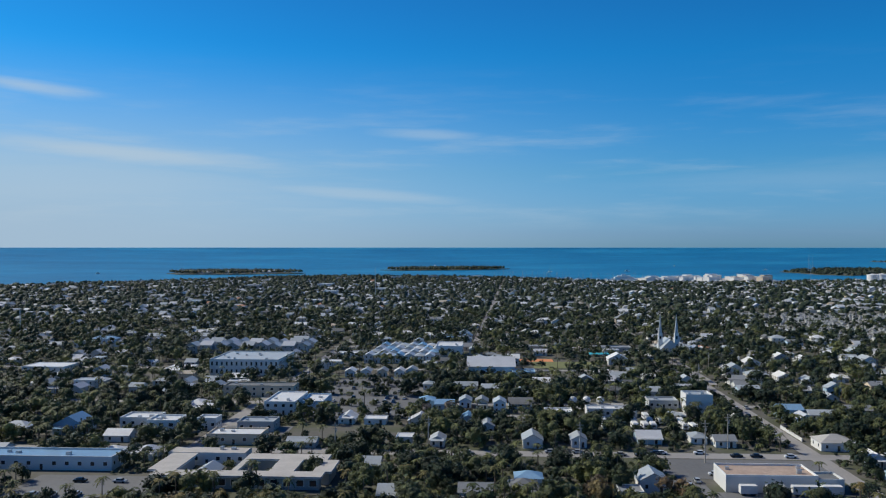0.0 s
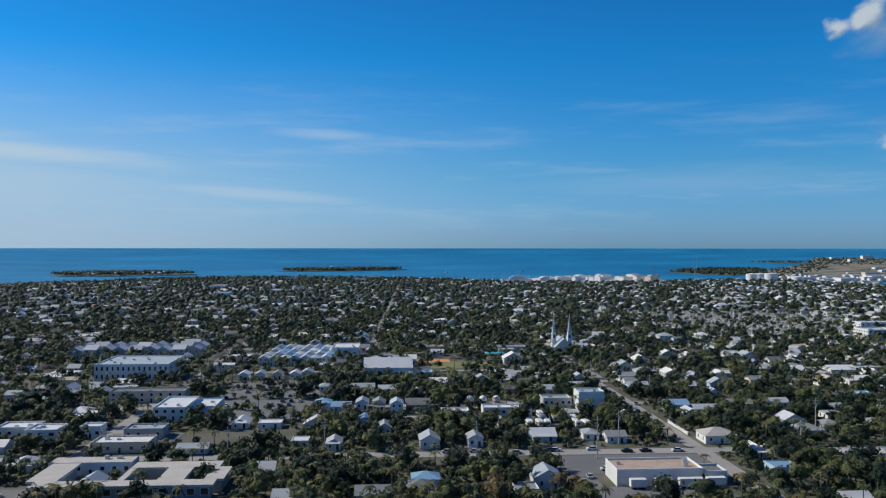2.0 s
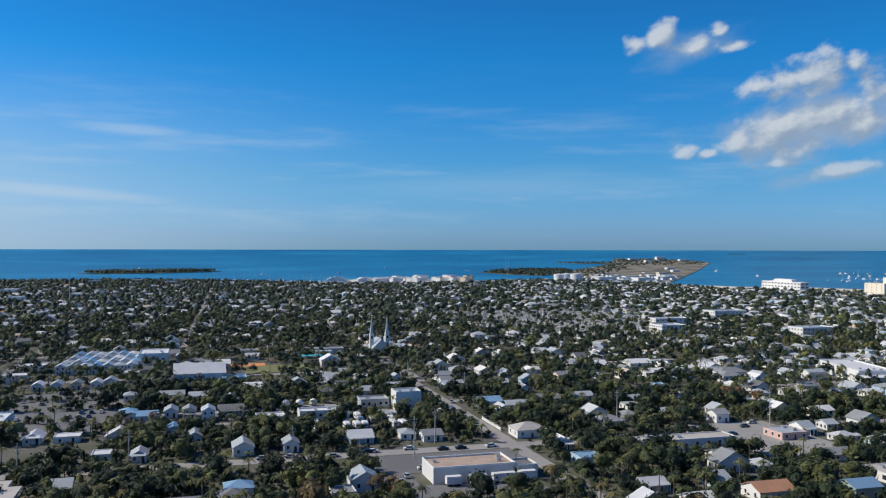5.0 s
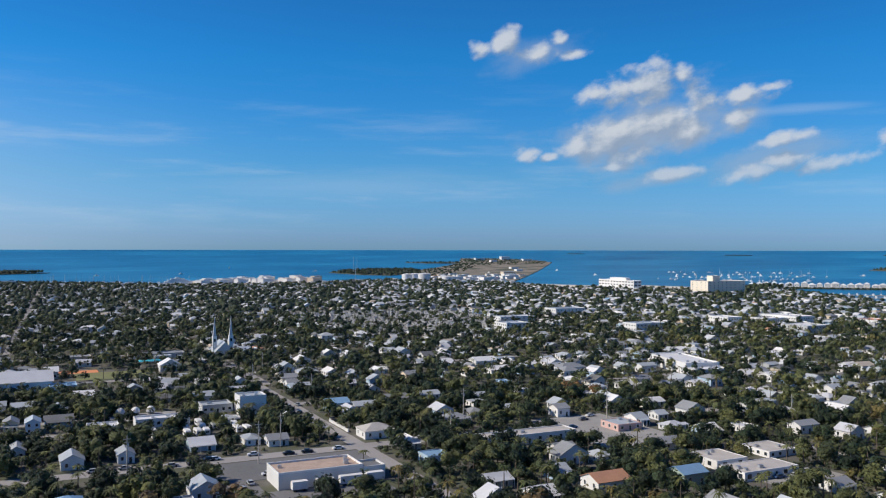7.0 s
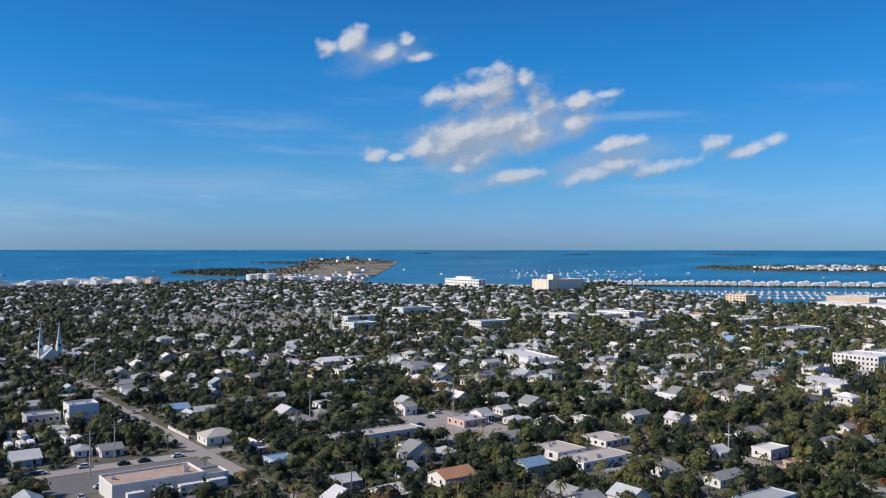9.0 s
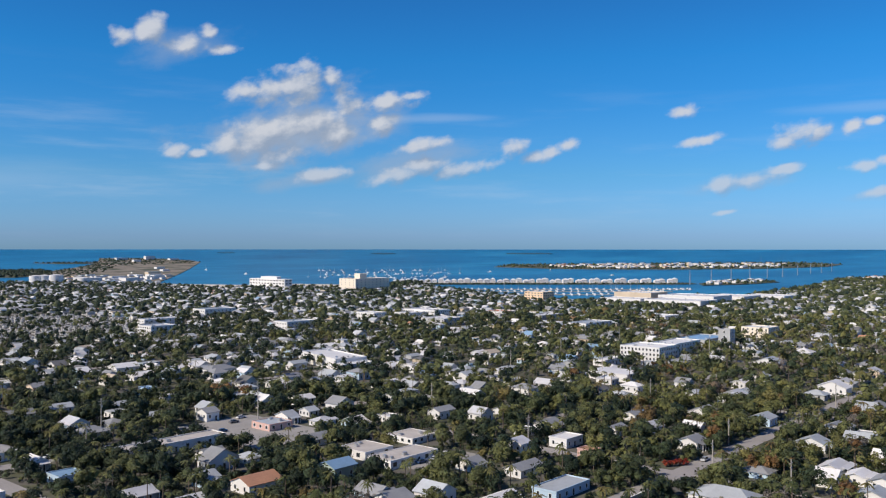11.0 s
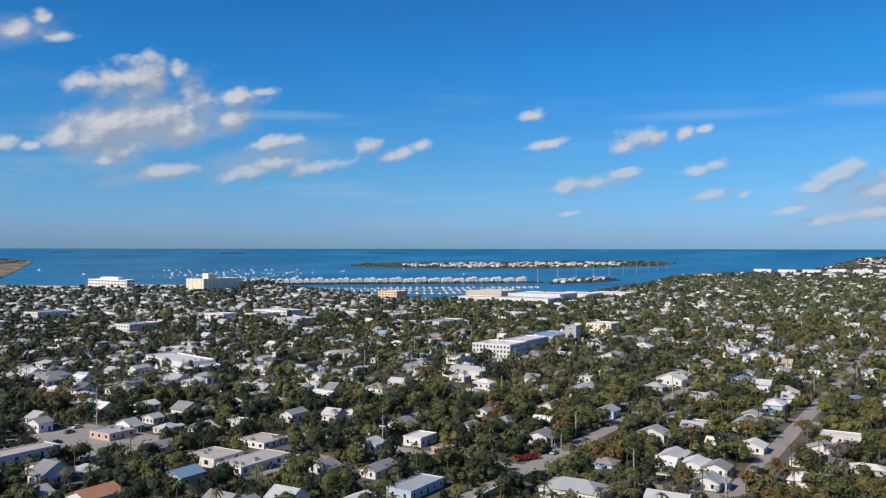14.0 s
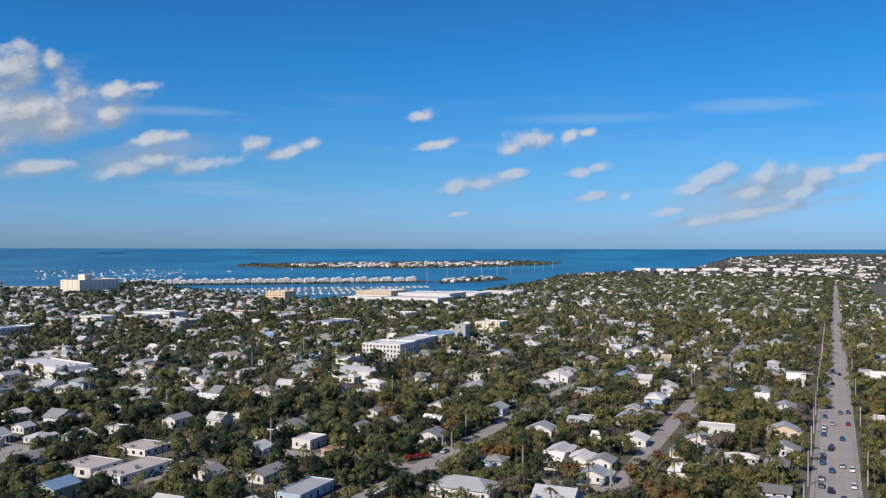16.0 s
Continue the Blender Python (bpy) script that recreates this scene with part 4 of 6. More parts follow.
block("white motel wing with a long pale roof", "motel", 208, 206, 232, 217.5, 3.5, "white", "cream", 1, 6, "sw", (2.2, 1.9), name="motel_wing", parapet=0.15)
block("low grey-roofed motel wing at the back", "motel", 240, 226, 254, 240, 2.7, "white", "cream", 1, 4, name="motel_wing", parapet=0.15)
block("large white flat-roofed hall in a garden district", "building", 362, 396, 384, 448, 7.6, "white", "white", 1, 1, "s", (1.6, 1.5), turn=-14)
block("lower white wing of the hall", "building", 351, 383, 374, 397, 5.4, "white", "white", 0, turn=-14)
claim(352, 386, 380, 412), claim(362, 412, 390, 450)
block("white three-storey school with rows of windows", "school", 521, 267, 547, 296, 10.5, "white", "white", 3, 10, "sw", (1.5, 2.0), name="school")
block("taller rear wing of the white school", "school", 547.4, 271, 592, 290, 10, "white", "white", 3, 10, "sw", (1.5, 2.0), name="school_wing")
block("orange-roofed open market hall among houses", "building", 757, 574, 781, 602, 6, "white", "clay", 1, 6, "sw")
block("long white flat-roofed hall near the marina", "building", 694, 619, 720, 665, 9, "white", "white", 2, 8, "sw")
block("white two-tier building above the trees", "building", 627, 643, 645, 671, 9, "white", "white", 2, 5, "sw")
block("white terraced apartment house above the trees", "building", 387, 666, 411, 688, 10, "white", "silver", 3, 6, "sw")
block("long low white classroom wing", "school", 479, 283, 503, 292, 4.2, "white", "white", 1, 6, "sw", name="school_wing")
block("grey hall with a blue-grey roof", "building", 612, 276, 655, 300, 7.5, "grey", "blue", 1, 6)
block("square grey bell tower", "tower", 621, 261, 630, 270, 17, "grey", "grey", 4, 1, name="tower")
block("cream three-storey block behind trees", "building", 716, 268, 740, 291, 10, "yellow", "white", 3, 6, "sw", (1.4, 1.6))
block("orange four-storey apartments at the marina", "apartments", 1003, 690, 1030, 722, 16, "orange", "white", 4, 5, "sw", (3.0, 1.6), name="apartments")
for x0, y0, x1, y1, h, wall in ((1042, 560, 1078, 622, 6, "white"), (1030, 470, 1082, 548, 7, "white"), (1092, 480, 1152, 560, 9.5, "white"), (1095, 572, 1145, 630, 11, "tan"), (1170, 470, 1230, 530, 7, "white"), (1240, 440, 1290, 500, 6, "white")):
    block("big white boat shed near the marina", "shed", x0, y0, x1, y1, h * 1.35, wall, "white", 0, name="boat_shed")
block("broad cream waterfront hotel with a sunlit end wall", "hotel", 1032, 1104, 1116, 1146, 25.5, "yellow", "cream", 5, 9, "sw", (2.0, 1.5), name="hotel")
block("cream lift tower above the hotel roof", "tower", 1050, 1112, 1066, 1126, 36, "yellow", "white", 0, name="hotel_tower")
block("long white hotel with deep balconies", "hotel", 1018, 1282, 1036, 1390, 20, "white", "white", 3, 2, "sw", (6.0, 2.4), name="hotel")
block("white roof pavilion on the long hotel", "hotel", 1022, 1310, 1032, 1360, 25, "white", "white", 0, name="hotel_pavilion")
for i, (x, y, w, d, h) in enumerate(((-300, 1560, 60, 30, 12), (-240, 1280, 46, 30, 14), (-420, 1500, 60, 24, 12), (-180, 1420, 40, 30, 10), (-60, 1900, 70, 26, 10), (-130, 1980, 60, 24, 12), (-30, 2000, 70, 22, 12), (-215, 1960, 60, 20, 10), (-330, 1900, 50, 30, 9), (-640, 1420, 70, 30, 12), (-380, 1090, 50, 26, 9), (-230, 1120, 60, 24, 8),
                                     (450, 760, 40, 16, 8), (520, 640, 34, 20, 8), (640, 560, 30, 30, 8), (690, 640, 50, 22, 7), (560, 830, 40, 24, 9), (760, 520, 40, 18, 6), (830, 420, 30, 20, 6), (700, 430, 46, 22, 7))):
    block(("broad white flat-roofed block in the old town", "pale hotel block near the waterfront", "white flat-roofed hall among trees")[i % 3], "building", *((x - w / 2, y - d / 2, x + w / 2, y + d / 2, h) if y < 1000 else (x - w / 5, y - d / 2, x + w / 5, y + d / 2, h * 0.75)), ("white", "white", "grey")[i % 3], ("white", "pale", "white")[i % 3], 0 if y > 1000 else 2, 8)

# gym with a low-pitched metal roof
ob = thing("gymnasium", -1, 505, 0, "white gymnasium with a broad low-pitched pale metal roof", "building")
g = Geo(WALLS["blue"])
g.walls(27, 24, 6.0, "gablex", 4.2)
part("wall", g, ob)
g = Geo(ROOFS["silver"])
g.roof(27, 24, 6.0, "gablex", 4.2, over=0.8)
part("roof", g, ob)
g = Geo(METAL)
for i in range(14):
    g.box(-13.8 + i * 2.12, -0.06, 10.4, -13.7 + i * 2.12, 0.06, 10.5)
part("ridge_cap", g, ob)
openings(ob, 27, 24, 5, 1, 7, "sw")
claim(-15, 486, 13, 518)

# twin-spired church
ob = thing("church", 123, 604, 0, "white twin-spired church with a grey gabled roof", "church")
g = Geo(WALLS["white"])
g.walls(14, 20, 4.5, "gabley", 6.8)
part("wall", g, ob)
g = Geo(ROOFS["pale"])
g.roof(14, 20, 4.5, "gabley", 6.8)
part("roof", g, ob)
for s in (-1, 1):
    g = Geo(WALLS["white"])
    g.box(s * 5.6 - 1.4, -2.8, 0, s * 5.6 + 1.4, 0, 15)
    tower = part("tower", g, ob)
    g = Geo(ROOFS["silver"])
    g.box(s * 5.6 - 1.05, -2.45, 15, s * 5.6 + 1.05, -0.35, 28.5, 0, 0.05)
    part("spire", g, tower, "slender white spire")
    part("louvre", WINDOW, tower, at=pose(s * 5.6, -2.82, 12) @ Matrix.Diagonal((1.6, 1, 2.6, 1)))
claim(115, 590, 131, 617)

# row houses and trailers
for row in range(4):
    for i in range(7):
        home(-80 + i * 6.6 + row * 1.3, 552 + row * 19, 5.8, 11, 6.0, ("gabley", "hip", "gabley")[(i * 2 + row) % 3], ("silver", "pale", "silver", "blue")[(row + i) % 4], "white", "row_house", False)
for row in range(2):
    for i in range(9):
        home(-212 + i * 9.8, 596 + row * 22 + (i % 3) * 2, 8.2, 12, 6.4 + 0.5 * (i % 2), ("gabley", "gablex", "gabley")[i % 3], ("pale", "silver")[(i + row) % 2], ("grey", "white")[row], "row_house", False)
trng0 = random.Random(3)


def camper(x, y, turn, long):
    """A white caravan with rounded shoulders, a window band and wheels."""
    ob = thing("camper_trailer", x, y, 0, "white camper trailer parked in a crowded yard", "trailer", "campers in the yard", turn)
    g = Geo(ROOFS["white"])
    g.box(-1.2, -long / 2, 0.5, 1.2, long / 2, 2.3), g.box(-1.2, -long / 2, 2.3, 1.2, long / 2, 2.75, 0, 0.86)
    part("body", g, ob)
    g = Geo(GLASS)
    g.box(-1.23, -long * 0.32, 1.35, 1.23, long * 0.32, 1.9), g.box(-0.7, -long / 2 - 0.03, 1.3, 0.7, long / 2 + 0.03, 1.9)
    part("window_band", g, ob)
    g = Geo(RUBBER)
    g.box(-1.15, -0.9, 0, -0.9, 0.9, 0.6), g.box(0.9, -0.9, 0, 1.15, 0.9, 0.6)
    part("wheels", g, ob)


for row in range(3):
    for i in range(10):
        x, y = 46 + i * 4.0 + trng0.uniform(-0.6, 0.6), 353 + row * 10 + trng0.uniform(-1.2, 1.2)
        if trng0.random() < 0.62 and free(x - 1.4, y - 3.6, x + 1.4, y + 3.6):
            camper(x, y, trng0.uniform(-6, 6), trng0.uniform(5.4, 7.4))
claim(44, 344, 86, 358)
for x in (38, 44.5, 51):
    ob = thing("water_tank", x, 409.5, 0, "small round white tank in a pale yard", "tank", "tanks in the yard")
    g = Geo(ROOFS["white"])
    for k in range(5):
        a0, a1 = k * 0.36 - 0.2, (k + 1) * 0.36 - 0.2
        g.tube(0, 0, 1.6 + 2.0 * math.sin(a0), 1.6 + 2.0 * math.sin(a1), 2.0 * math.cos(a0), max(0.05, 2.0 * math.cos(a1)), 12)
    part("shell", g, ob)
    g = Geo(CONCRETE)
    g.tube(0, 0, 0.05, 1.3, 1.5, 1.5, 10)
    part("plinth", g, ob)

# ---- fill the blocks with more houses ----
rng = random.Random(5)
FAR = Geo(WALLS["white"], WALLS["blue"], WALLS["tan"], WALLS["grey"], ROOFS["white"], ROOFS["pale"], ROOFS["grey"], ROOFS["dark"], ROOFS["blue"], ROOFS["tan"], ROOFS["rust"], GLASS, ROOFS["silver"])
WALL_SLOT = {"white": 0, "blue": 1, "tan": 2, "grey": 3}
ROOF_SLOT = {"white": 4, "pale": 5, "grey": 6, "dark": 7, "blue": 8, "tan": 9, "rust": 10, "silver": 12}


def far_house(x, y, w, d, h, form, roof, wall, glazed, z=0.0):
    rise = rise_of(w, d, form)
    FAR.walls(w, d, h, form, rise, WALL_SLOT[wall], x, y, z)
    FAR.roof(w, d, h, form, rise, ROOF_SLOT[roof], x, y, z)
    if glazed:
        for s in range(2 if h > 5.4 else 1):
            for i in range(max(2, int(w / 3.5))):
                u, zz = x - w / 2 + (i + 0.5) * w / max(2, int(w / 3.5)), z + 0.9 + s * 2.9
                FAR.box(u - 0.5, y - d / 2 - 0.04, zz, u + 0.5, y - d / 2, zz + 1.4, 11)
            for i in range(max(2, int(d / 3.5))):
                u, zz = y - d / 2 + (i + 0.5) * d / max(2, int(d / 3.5)), z + 0.9 + s * 2.9
                FAR.box(x - w / 2 - 0.04, u - 0.5, zz, x - w / 2, u + 0.5, zz + 1.4, 11)


def in_view(x, y, slack=3.0):
    return -33 - slack < math.degrees(math.atan2(x, y)) < 96 + slack


def pick(r, table):
    q = r.random() * sum(n for _, n in table)
    for k, n in table:
        q -= n
        if q < 0:
            return k
    return table[-1][0]


ROOF_MIX = (("white", 18), ("silver", 22), ("pale", 30), ("grey", 20), ("dark", 6), ("blue", 2), ("tan", 2), ("rust", 1))
WALL_MIX = (("white", 70), ("blue", 14), ("tan", 5), ("grey", 11))
near_count = 0
lots = []
j = 0
yy = -60.0
while yy < 1900:
    xx = -1000.0 + (j % 2) * 7
    while xx < 2300:
        x, y = xx + rng.uniform(-3, 3), yy + rng.uniform(-3, 3)
        lots.append((math.hypot(x, y), x, y, rng.random(), rng.random(), rng.random(), rng.random()))
        xx += 15.0
    yy += 15.6
    j += 1
lots.sort()
for r, x, y, a, b, c, e in lots:
    if r < 225 or r > 2150 or not in_view(x, y) or (CEMETERY[0] < x < CEMETERY[2] and CEMETERY[1] < y < CEMETERY[3]):
        continue
    turn = math.degrees(math.atan2(x, y))
    dense = (0.47 if turn < 20 else 0.62 if turn < 58 else 0.46) * (0.35 if r < 305 else 0.62 if r < 450 and turn < 48 else 0.85 if r < 450 else 0.92 if r < 950 else 1.3)
    if a > dense or (abs(y) < 14 and x > 0):
        continue
    big = e > (0.86 if turn > 58 and r > 1000 else 0.95) and r > 450
    w, d = (5.8 + 3.4 * b, 7.5 + 4.5 * c) if not big else (16 + 14 * b, 14 + 8 * c)
    if e > 0.55:
        w, d = d, w
    if not free(x - w / 2 - 0.5, y - d / 2 - 0.5, x + w / 2 + 0.5, y + d / 2 + 0.5):
        continue
    if r > 400 and not inside(x, y):
        continue
    form = pick(rng, (("gablex", 34), ("gabley", 30), ("hip", 24), ("flat", 12))) if not big else "flat"
    roof, wall = pick(rng, ROOF_MIX) if not big else rng.choice(("white", "white", "pale")), pick(rng, WALL_MIX)
    h = rng.choice((2.2, 2.4, 2.5, 2.6, 2.8, 4.2))
    if near_count < 180 and r < 400:
        home(x, y, w, d, h, form, roof, wall, front=3.0)
        near_count += 1
    else:
        far_house(x, y, w, d, h, form, roof, wall, r < 900, lift(x, y))
        claim(x - w / 2, y - d / 2, x + w / 2, y + d / 2)
tagged(new("town_houses", FAR.mesh("town_houses")), "countless small white, silver and grey-roofed houses among trees", "houses", "", "stuff")


# ---- trees ----
def clump(r, n, reach, size, tilt=0.7):
    """Small leaf sprays scattered over the skin of a lobed crown of radius 1."""
    lobes = [(Vector((r.uniform(-0.55, 0.55), r.uniform(-0.55, 0.55), r.uniform(-0.42, 0.42))), r.uniform(0.32, 0.58)) for _ in range(reach)]
    v, f = [], []
    for _ in range(n):
        c, q = r.choice(lobes)
        out = Vector((r.gauss(0, 1), r.gauss(0, 1), r.gauss(0.25, 0.9))).normalized()
        at = c + out * q * r.uniform(0.8, 1.12)
        nor = (out + Vector((r.gauss(0, tilt), r.gauss(0, tilt), r.gauss(0, tilt))) * 0.7).normalized()
        a = nor.orthogonal().normalized()
        a.rotate(Matrix.Rotation(r.uniform(0, 6.28), 3, nor))
        b = nor.cross(a)
        s, k = size * r.uniform(0.6, 1.3), len(v)
        v += [at - a * s, at + b * s * 0.75, at + a * s * 0.9, at - b * s * 0.8]
        f += [(k, k + 1, k + 2), (k, k + 2, k + 3)]
    for c, q in lobes:
        bm = bmesh.new()
        bmesh.ops.create_icosphere(bm, subdivisions=1, radius=q * 0.82)
        k = len(v)
        for p in bm.verts:
            v.append(c + p.co * r.uniform(0.8, 1.1))
        f += [tuple(k + p.index for p in q2.verts) for q2 in bm.faces if q2.normal.z > -0.5]
        bm.free()
    return np.array([tuple(p) for p in v]), np.array(f)


def simple_crown(r, extra, size):
    v, f = [], []
    for c, q in [(Vector((r.uniform(-0.3, 0.3), r.uniform(-0.3, 0.3), r.uniform(-0.1, 0.2))), 0.72) for _ in range(1 if extra < 16 else 2)]:
        bm = bmesh.new()
        bmesh.ops.create_icosphere(bm, subdivisions=1, radius=q)
        k = len(v)
        for p in bm.verts:
            v.append(c + p.co * r.uniform(0.7, 1.25))
        f += [tuple(k + p.index for p in q2.verts) for q2 in bm.faces if q2.normal.z > -0.5]
        bm.free()
    for _ in range(extra):
        out = Vector((r.gauss(0, 1), r.gauss(0, 1), r.gauss(0.4, 0.8))).normalized()
        at = out * r.uniform(0.75, 1.05)
        a = (out.orthogonal() + Vector((r.gauss(0, 0.5), r.gauss(0, 0.5), r.gauss(0, 0.5)))).normalized()
        b = out.cross(a)
        k = len(v)
        v += [at - a * size, at + b * size, at + a * size * 0.8]
        f.append((k, k + 1, k + 2))
    return np.array([tuple(p) for p in v]), np.array(f)


def palm_shape(r, fronds, segs):
    """Drooping fronds of a palm of crown radius 1, at the top of its stem."""
    v, f = [], []
    for i in range(fronds):
        a = 6.283 * i / fronds + r.uniform(-0.2, 0.2)
        up, long = r.uniform(-0.3, 0.75), r.uniform(0.8, 1.1)
        ca, sa = math.cos(a), math.sin(a)
        k = len(v)
        for s in range(segs + 1):
            u = s / segs
            rr, zz, wd = long * u, up * u - 0.75 * u * u, 0.15 * math.sin(3.14159 * min(0.97, 0.12 + u * 0.86))
            v += [Vector((ca * rr - sa * wd, sa * rr + ca * wd, zz - wd * 0.5)), Vector((ca * rr, sa * rr, zz)), Vector((ca * rr + sa * wd, sa * rr - ca * wd, zz - wd * 0.5))]
        for s in range(segs):
            for t in (0, 1):
                p = k + s * 3 + t
                f += [(p, p + 1, p + 4), (p, p + 4, p + 3)]
    return np.array([tuple(p) for p in v]), np.array(f)


def to_mesh(name, v, f, mats, tint=None, slots=None):
    m = bpy.data.meshes.new(name)
    m.vertices.add(len(v)), m.loops.add(f.size), m.polygons.add(len(f))
    m.vertices.foreach_set("co", v.astype(np.float32).ravel())
    m.loops.foreach_set("vertex_index", f.astype(np.int32).ravel())
    m.polygons.foreach_set("loop_start", np.arange(0, f.size, 3, dtype=np.int32))
    for q in mats:
        m.materials.append(q)
    if slots is not None:
        m.polygons.foreach_set("material_index", slots.astype(np.int32))
    if tint is not None:
        m.attributes.new("tint", "FLOAT", "POINT").data.foreach_set("value", tint.astype(np.float32))
    m.update(calc_edges=True)
    return m


trng = random.Random(11)
FULL = [clump(trng, 146, 7, 0.135) for _ in range(6)]
MID = [clump(trng, 20, 3, 0.27) for _ in range(6)]
LOW = [simple_crown(trng, 2, 0.34) for _ in range(8)]
SHRUB = [simple_crown(trng, 5, 0.34) for _ in range(8)]
PALM = [palm_shape(trng, 13, 3) for _ in range(3)]
PALM_LOW = [palm_shape(trng, 7, 2) for _ in range(3)]


def forest(name, rows, shapes, label):
    """Many crowns as one mesh: rows of x, y, base, radius, height, turn, tint, shape."""
    vs, fs, ts, base = [], [], [], 0
    for x, y, z, rad, tall, turn, tint, k in rows:
        v, f = shapes[k]
        c, s = math.cos(turn), math.sin(turn)
        q = np.empty_like(v)
        q[:, 0], q[:, 1], q[:, 2] = x + rad * (c * v[:, 0] - s * v[:, 1]), y + rad * (s * v[:, 0] + c * v[:, 1]), z + tall + rad * 0.85 * v[:, 2]
        vs.append(q), fs.append(f + base), ts.append(np.full(len(v), tint))
        base += len(v)
    if rows:
        tagged(new(name, to_mesh(name, np.concatenate(vs), np.concatenate(fs), [LEAF], np.concatenate(ts))), label, "trees", "", "stuff")


def trunk_mesh(r, h, palm):
    g = Geo(BARK)
    if palm:
        bend, k = r.uniform(-0.5, 0.5), 5
        for i in range(k):
            g.tube(bend * (i / k) ** 2, 0, h * i / k - 0.05, h * (i + 1) / k, 0.2 - 0.015 * i, 0.185 - 0.015 * i, 7)
    else:
        g.tube(0, 0, 0, h * 0.6, 0.32, 0.22, 7)
        for i in range(4):
            a = i * 1.57 + r.uniform(-0.5, 0.5)
            ca, sa, l = math.cos(a), math.sin(a), 1.4
            g.solid([(0.12 * sa, -0.12 * ca, h * 0.5), (-0.12 * sa, 0.12 * ca, h * 0.5), (0, 0, h * 0.5 + 0.22), (ca * l + 0.05 * sa, sa * l - 0.05 * ca, h), (ca * l - 0.05 * sa, sa * l + 0.05 * ca, h), (ca * l, sa * l, h + 0.1)],
                    [(0, 3, 4, 1), (1, 4, 5, 2), (2, 5, 3, 0)])
    return g.mesh("trunk")


def single_tree(shape, palm, rad, h, r):
    name = "palm_tree" if palm else "tree"
    ob = thing(name, 0, 0, 0, "tall palm with arching green-gold fronds beside houses" if palm else "bushy broadleaf tree with a dense dark green crown", "palm" if palm else "tree", "palms in the gardens" if palm else "garden trees")
    trunk = trunk_mesh(r, h, palm)
    part("trunk", trunk, ob)
    v, f = shape
    part("fronds" if palm else "crown", to_mesh("crown", v * rad * np.array((1, 1, 0.85 if not palm else 1.0)) + np.array((0, 0, h)), f, [PALM_LEAF if palm else LEAF_OB]), ob)
    return ob


PROTO = [single_tree(FULL[i], False, 3.6 + 0.35 * i, 2.9 + 0.35 * (i % 4), trng) for i in range(6)]
PROTO_PALM = [single_tree(PALM[i], True, 2.6, 6.5 + 1.3 * i, trng) for i in range(3)]
spots = []


def shore(x, y):
    """Distance to the bay and harbour shore."""
    best = 1e9
    for (x0, y0), (x1, y1) in zip(COAST[22:36], COAST[23:37]):
        dx, dy = x1 - x0, y1 - y0
        u = min(1, max(0, ((x - x0) * dx + (y - y0) * dy) / (dx * dx + dy * dy)))
        best = min(best, math.hypot(x - x0 - u * dx, y - y0 - u * dy))
    return best


def scatter(r0, r1, step, seed, lo, hi, skip):
    r = random.Random(seed)
    n = int(r1 / step) + 1
    for i in range(-n, n + 1):
        for j in range(-8, n + 1):
            x, y = (i + r.uniform(-0.5, 0.5)) * step, (j + r.uniform(-0.5, 0.5)) * step
            q = math.hypot(x, y)
            a, rad, tint, turn, k = r.random(), lo + (hi - lo) * r.random() ** 1.7, r.random(), r.uniform(0, 6.28), r.random()
            if not (r0 <= q < r1) or not in_view(x, y) or a < skip:
                continue
            pad = rad * 0.3
            if not free(x - pad, y - pad, x + pad, y + pad):
                continue
            if q > 800 and (not inside(x, y) or shore(x, y) < 60):
                continue
            if CEMETERY[0] < x < CEMETERY[2] and CEMETERY[1] < y < CEMETERY[3] and a < 0.8:
                continue
            spots.append((q, x, y, rad, tint, turn, k))


scatter(215, 460, 5.1, 21, 1.6, 5.9, 0.12)
scatter(460, 950, 6.0, 22, 1.8, 6.6, 0.06)
scatter(950, 2250, 7.5, 23, 2.2, 6.4, 0.12)
for i in range(16):
    spots.append((585, 106 + i * 2.1, 574 + 6 * trng.random(), 3 + 2 * trng.random(), 0.3 * trng.random(), 6 * trng.random(), 0.5 * trng.random()))
for i in range(190):
    x = 440 + i * 7.5
    spots.append((x, x, 8.6 - 0.0075 * (x - 280) + trng.uniform(-2.4, 1.6), trng.uniform(2.6, 4.4), 0.9 * trng.random(), 6 * trng.random(), 0.7 * trng.random()))
spots.sort()
near, mid, low, palms_near, palms_far = [], [], [], [], []
singles, single_palms = 0, 0
